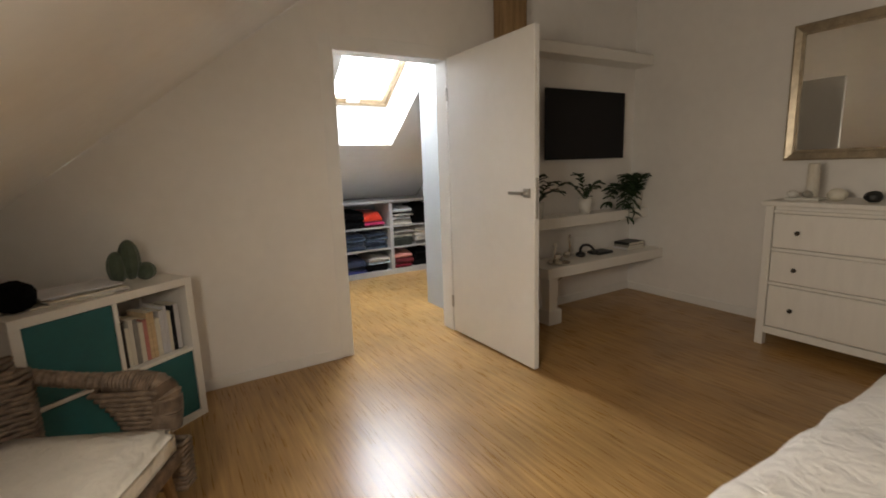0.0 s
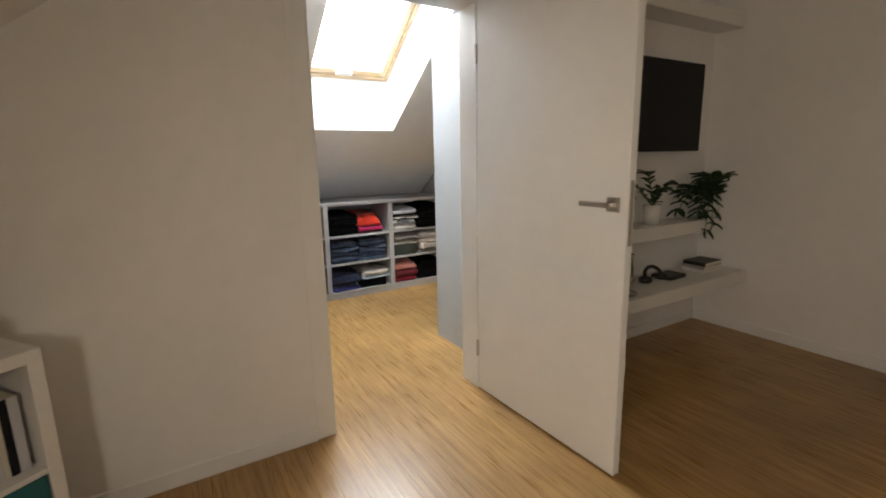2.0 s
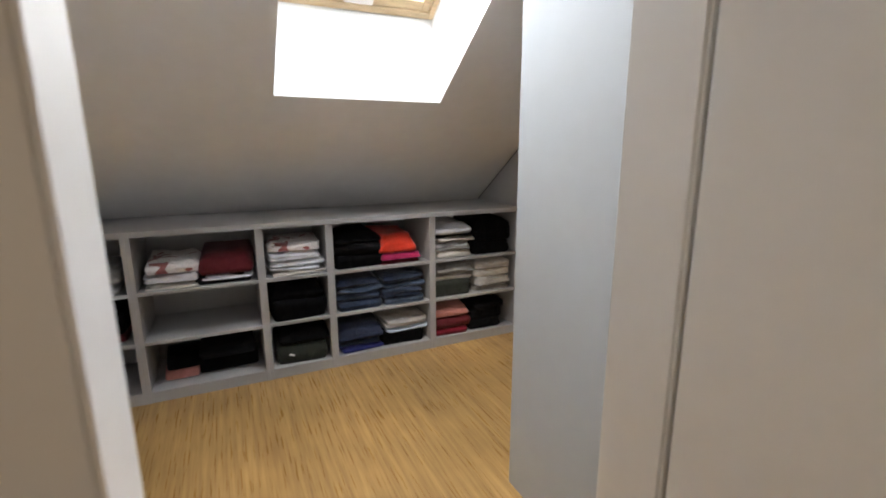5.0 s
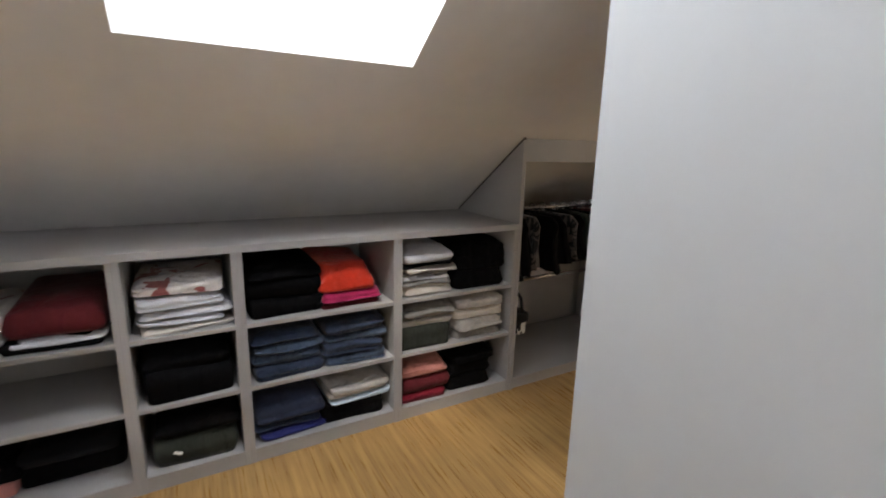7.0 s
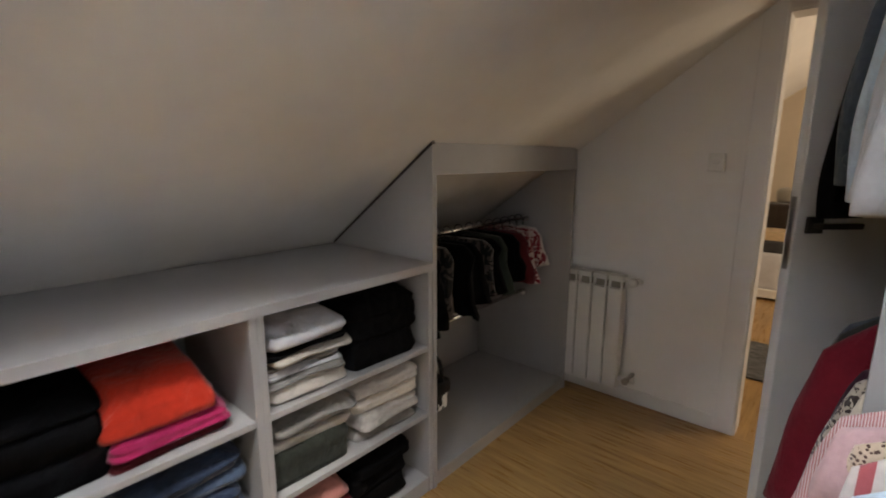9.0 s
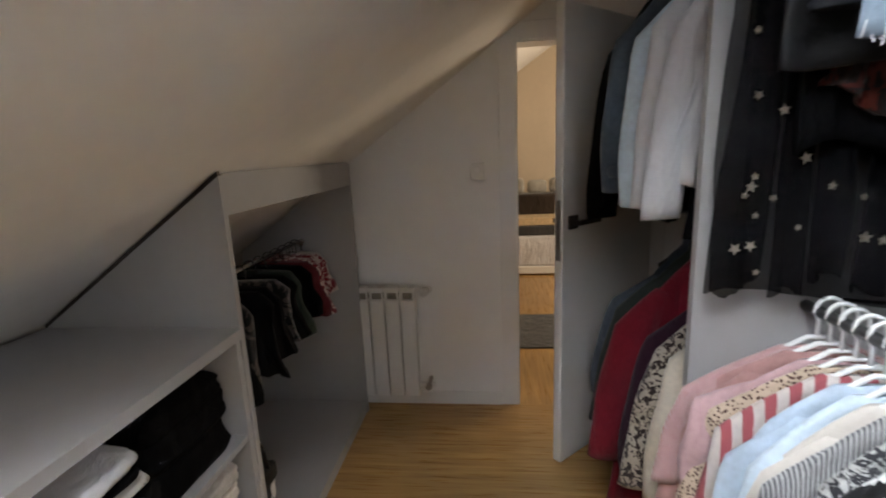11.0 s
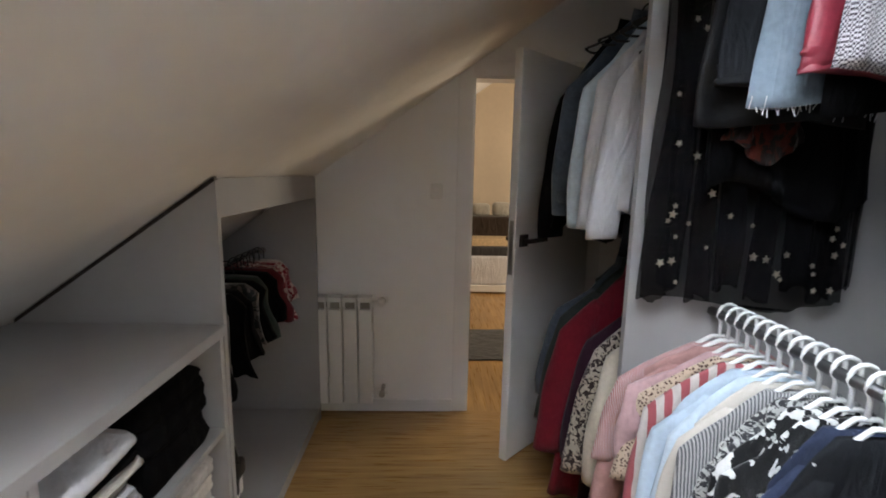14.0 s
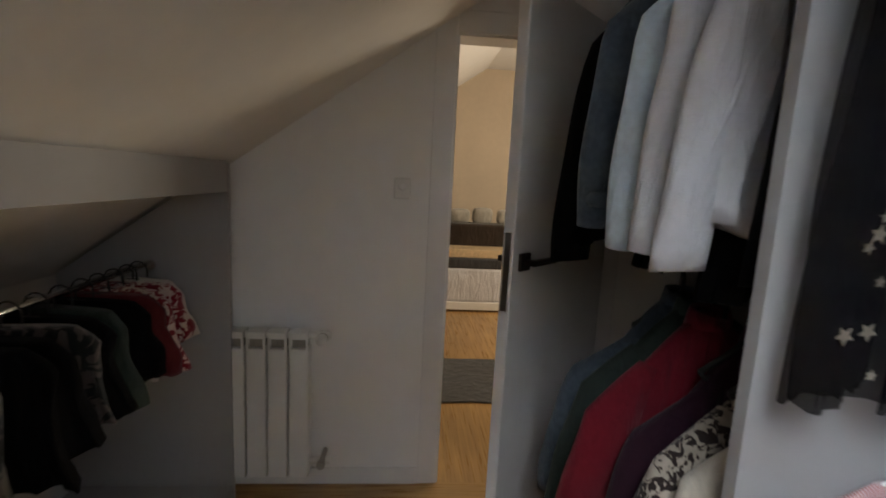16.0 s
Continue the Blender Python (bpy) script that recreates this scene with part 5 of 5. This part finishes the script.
for i in range(5):
    ob = single("magazine", rounded(slab(-0.15, -0.105, 0, 0.15, 0.105, 0.007), 0.002), rnd.choice((PAPER, WHITE_COTTON, FLORAL)), "loosely stacked magazine on the cube shelf", "magazine", "magazines")
    ob.matrix_world = CM @ pose(-0.45 + rnd.uniform(-0.04, 0.04), 0.17 + rnd.uniform(-0.03, 0.03), 0.7665 + 0.0076 * i, 0, 0, rnd.uniform(-18, 18))
bm = bmesh.new()
bmesh.ops.create_icosphere(bm, subdivisions=4, radius=0.075)
for v in bm.verts:
    v.co *= 1 + 0.14 * noise.noise(v.co * 60)
    v.co.z = max(-0.06, v.co.z * 0.85) + 0.06
ball = single("moss_ball", bm, BLACK_COTTON, "dark shaggy decorative ball on the shelf", "ornament", smooth=True)
ball.matrix_world = CM @ Matrix.Translation((-0.675, 0.14, 0.7665))

# woven armchair
CHM = pose(-1.436, -1.36, 0, 0, 0, -27)
chair = thing("wicker_armchair", "grey brown wicker armchair with an off-white cushion", "armchair", CHM)
bm = bmesh.new()


def shell_loop(z):
    xf = 0.30 if z < 0.37 else -0.14 - 0.25 * max(0.0, (z - 0.55) / 0.3) ** 2
    grow = 1 + 0.10 * (z - 0.3)
    out, inn = [], []
    for k in range(25):
        a = math.radians(90 + 180 * k / 24)
        out.append(Vector(((-0.06 + 0.29 * math.cos(a)) * grow, 0.34 * math.sin(a) * grow, z)))
        inn.append(Vector(((-0.06 + 0.24 * math.cos(a)) * grow, 0.29 * math.sin(a) * grow, z)))
    if xf > -0.06:
        out = [Vector((xf, 0.34 * grow, z))] + out + [Vector((xf, -0.34 * grow, z))]
        inn = [Vector((xf, 0.29 * grow, z))] + inn + [Vector((xf, -0.29 * grow, z))]
    else:
        out, inn = [p for p in out if p.x < xf], [p for p in inn if p.x < xf]
    return out + inn[::-1]


for k in range(36):
    lp = shell_loop(0.20 + 0.0175 * k)
    lp = [p + Vector((0, 0, 0.004 * math.sin(i * 2.2 + k * math.pi))) for i, p in enumerate(lp)]
    tube(bm, lp + [lp[0]], 0.0105, 6)
part("woven_shell", bm, WICKER_A, chair, "coarsely woven rattan shell", True)
for s in (-1, 1):
    key = [(-0.26, 0.33, 0.64), (-0.12, 0.36, 0.60), (0.04, 0.37, 0.575), (0.14, 0.36, 0.575), (0.21, 0.355, 0.555), (0.235, 0.35, 0.52), (0.235, 0.345, 0.47), (0.225, 0.34, 0.41)]
    pts, rad_ = [], []
    for k in range(98):
        u = k / 97 * (len(key) - 1)
        q = min(int(u), len(key) - 2)
        p = Vector(key[q]).lerp(Vector(key[q + 1]), u - q)
        pts.append(Vector((p.x, s * p.y, p.z)))
        rad_.append((0.030 + 0.024 * min(1, max(0, (u - 1.5) / 3))) * (1.0 if k % 2 else 0.88))
    side = bmesh.new()
    for k in range(11):
        zz = 0.375 + 0.0175 * k
        x0 = 0.11 - 0.10 * (k / 10) ** 2
        loop = [Vector((x0 + (0.225 - x0) * q / 8, s * (0.36 + 0.004 * math.sin(q * 2.2 + k * math.pi)), zz)) for q in range(9)]
        loop += [Vector((p.x, p.y - s * 0.05, p.z)) for p in reversed(loop)]
        tube(side, loop + [loop[0]], 0.0105, 6)
    part("arm_panel", side, WICKER_A, chair, "woven rattan panel under the armrest", True)
    part("arm", tube(bmesh.new(), pts, rad_, 16), WICKER_A, chair, "wrapped rattan armrest")
part("seat", rounded(slab(-0.26, -0.28, 0.30, 0.30, 0.28, 0.36), 0.01), WICKER_A, chair)
bm = slab(-0.24, -0.265, 0.361, 0.31, 0.265, 0.455)
bmesh.ops.subdivide_edges(bm, edges=bm.edges[:], cuts=4, use_grid_fill=True)
for v in bm.verts:
    v.co.z += 0.015 * (1 - (v.co.x / 0.3) ** 2) * (1 - (v.co.y / 0.28) ** 2) if v.co.z > 0.42 else 0
bmesh.ops.bevel(bm, geom=[e for e in bm.edges if len(e.link_faces) == 2 and e.calc_face_angle() > 1.0], offset=0.03, segments=3, affect="EDGES")
part("cushion", bm, CUSHION, chair, "off-white padded seat cushion", True)
for x in (-0.2, 0.24):
    for y in (-0.26, 0.26):
        part("leg", tube(bmesh.new(), [(x, y, 0.3), (x * 1.1, y * 1.1, 0)], [0.02, 0.014], 10), TIMBER, chair)

# bed
bed = thing("bed", "bed covered with a soft white bedspread", "bed", pose(0, 0, 0))
part("base", slab(-0.02, -4.4, 0.03, 1.95, -2.55, 0.32, 0.01), WHITE_PAINT, bed)
bm = slab(-0.13, -4.5, 0.04, 2.0, -2.43, 0.53)
bmesh.ops.subdivide_edges(bm, edges=bm.edges[:], cuts=48, use_grid_fill=True)
for v in bm.verts:
    c = v.co
    p = Vector((min(max(c.x, -0.03), 1.9), min(max(c.y, -4.4), -2.53), min(max(c.z, 0.05), 0.43)))
    d = c - p
    if d.length > 0 and c.z > 0.05:
        c = p + d.normalized() * 0.10
    v.co = c + Vector((noise.noise(c * 7), noise.noise(c * 7 + Vector((7, 0, 0))), noise.noise(c * 6 + Vector((0, 9, 0))))) * 0.012
part("bedspread", bm, BEDSPREAD, bed, "soft white plush bedspread", True)

# ---- next room ----
sofa = thing("daybed", "white daybed with dark covers and grey cushions", "daybed", pose(5.76, 0, 0))
part("base", slab(0, -0.3, 0.02, 0.95, 2.0, 0.10, 0.006), WHITE_PAINT, sofa)
bm = slab(0.015, -0.3, 0.10, 0.95, 2.0, 0.435)
bmesh.ops.subdivide_edges(bm, edges=bm.edges[:], cuts=10, use_grid_fill=True)
for v in bm.verts:
    v.co.x += 0.02 * noise.noise(v.co * 5)
part("valance", bm, WHITE_COTTON, sofa, "white cloth valance", True)
part("mattress", rounded(slab(0.01, -0.3, 0.436, 0.95, 2.0, 0.545), 0.02, 2), CHARCOAL, sofa, "charcoal mattress cover")
part("shelf_board", rounded(slab(0.02, -0.3, 0.547, 0.30, 2.0, 0.627), 0.004), PINE, sofa, "pale wooden board")
part("backrest", rounded(slab(0.30, -0.3, 0.547, 0.55, 2.0, 0.855), 0.03, 3), BROWN_COVER, sofa, "dark brown padded backrest")
for i, (y, w, tall) in enumerate(((1.45, 0.20, 0.15), (1.18, 0.24, 0.18), (0.92, 0.22, 0.15), (0.68, 0.22, 0.17), (0.42, 0.22, 0.16))):
    bm = bmesh.new()
    bmesh.ops.create_uvsphere(bm, u_segments=20, v_segments=12, radius=1)
    for v in bm.verts:
        v.co = Vector((0.05 * math.copysign(abs(v.co.x) ** 0.8, v.co.x), w / 2 * math.copysign(abs(v.co.y) ** 0.5, v.co.y), tall / 2 * math.copysign(abs(v.co.z) ** 0.5, v.co.z) + tall / 2))
    bm.transform(pose(6.19, y, 0.852, 0, -8, 7 * (i - 2)))
    single("cushion", bm, GREY_CUSHION, "small grey cushion on the daybed's backrest", "cushion", "grey cushions", smooth=True)
bm = slab(3.865, 0.3, 0.001, 4.52, 1.9, 0.012)
bmesh.ops.subdivide_edges(bm, edges=bm.edges[:], cuts=12, use_grid_fill=True)
for v in bm.verts:
    v.co += Vector((noise.noise(v.co * 6) * 0.012, noise.noise(v.co * 6 + Vector((3, 0, 0))) * 0.012, 0))
single("rug", bm, CHARCOAL, "small dark charcoal rug on the floor", "rug")
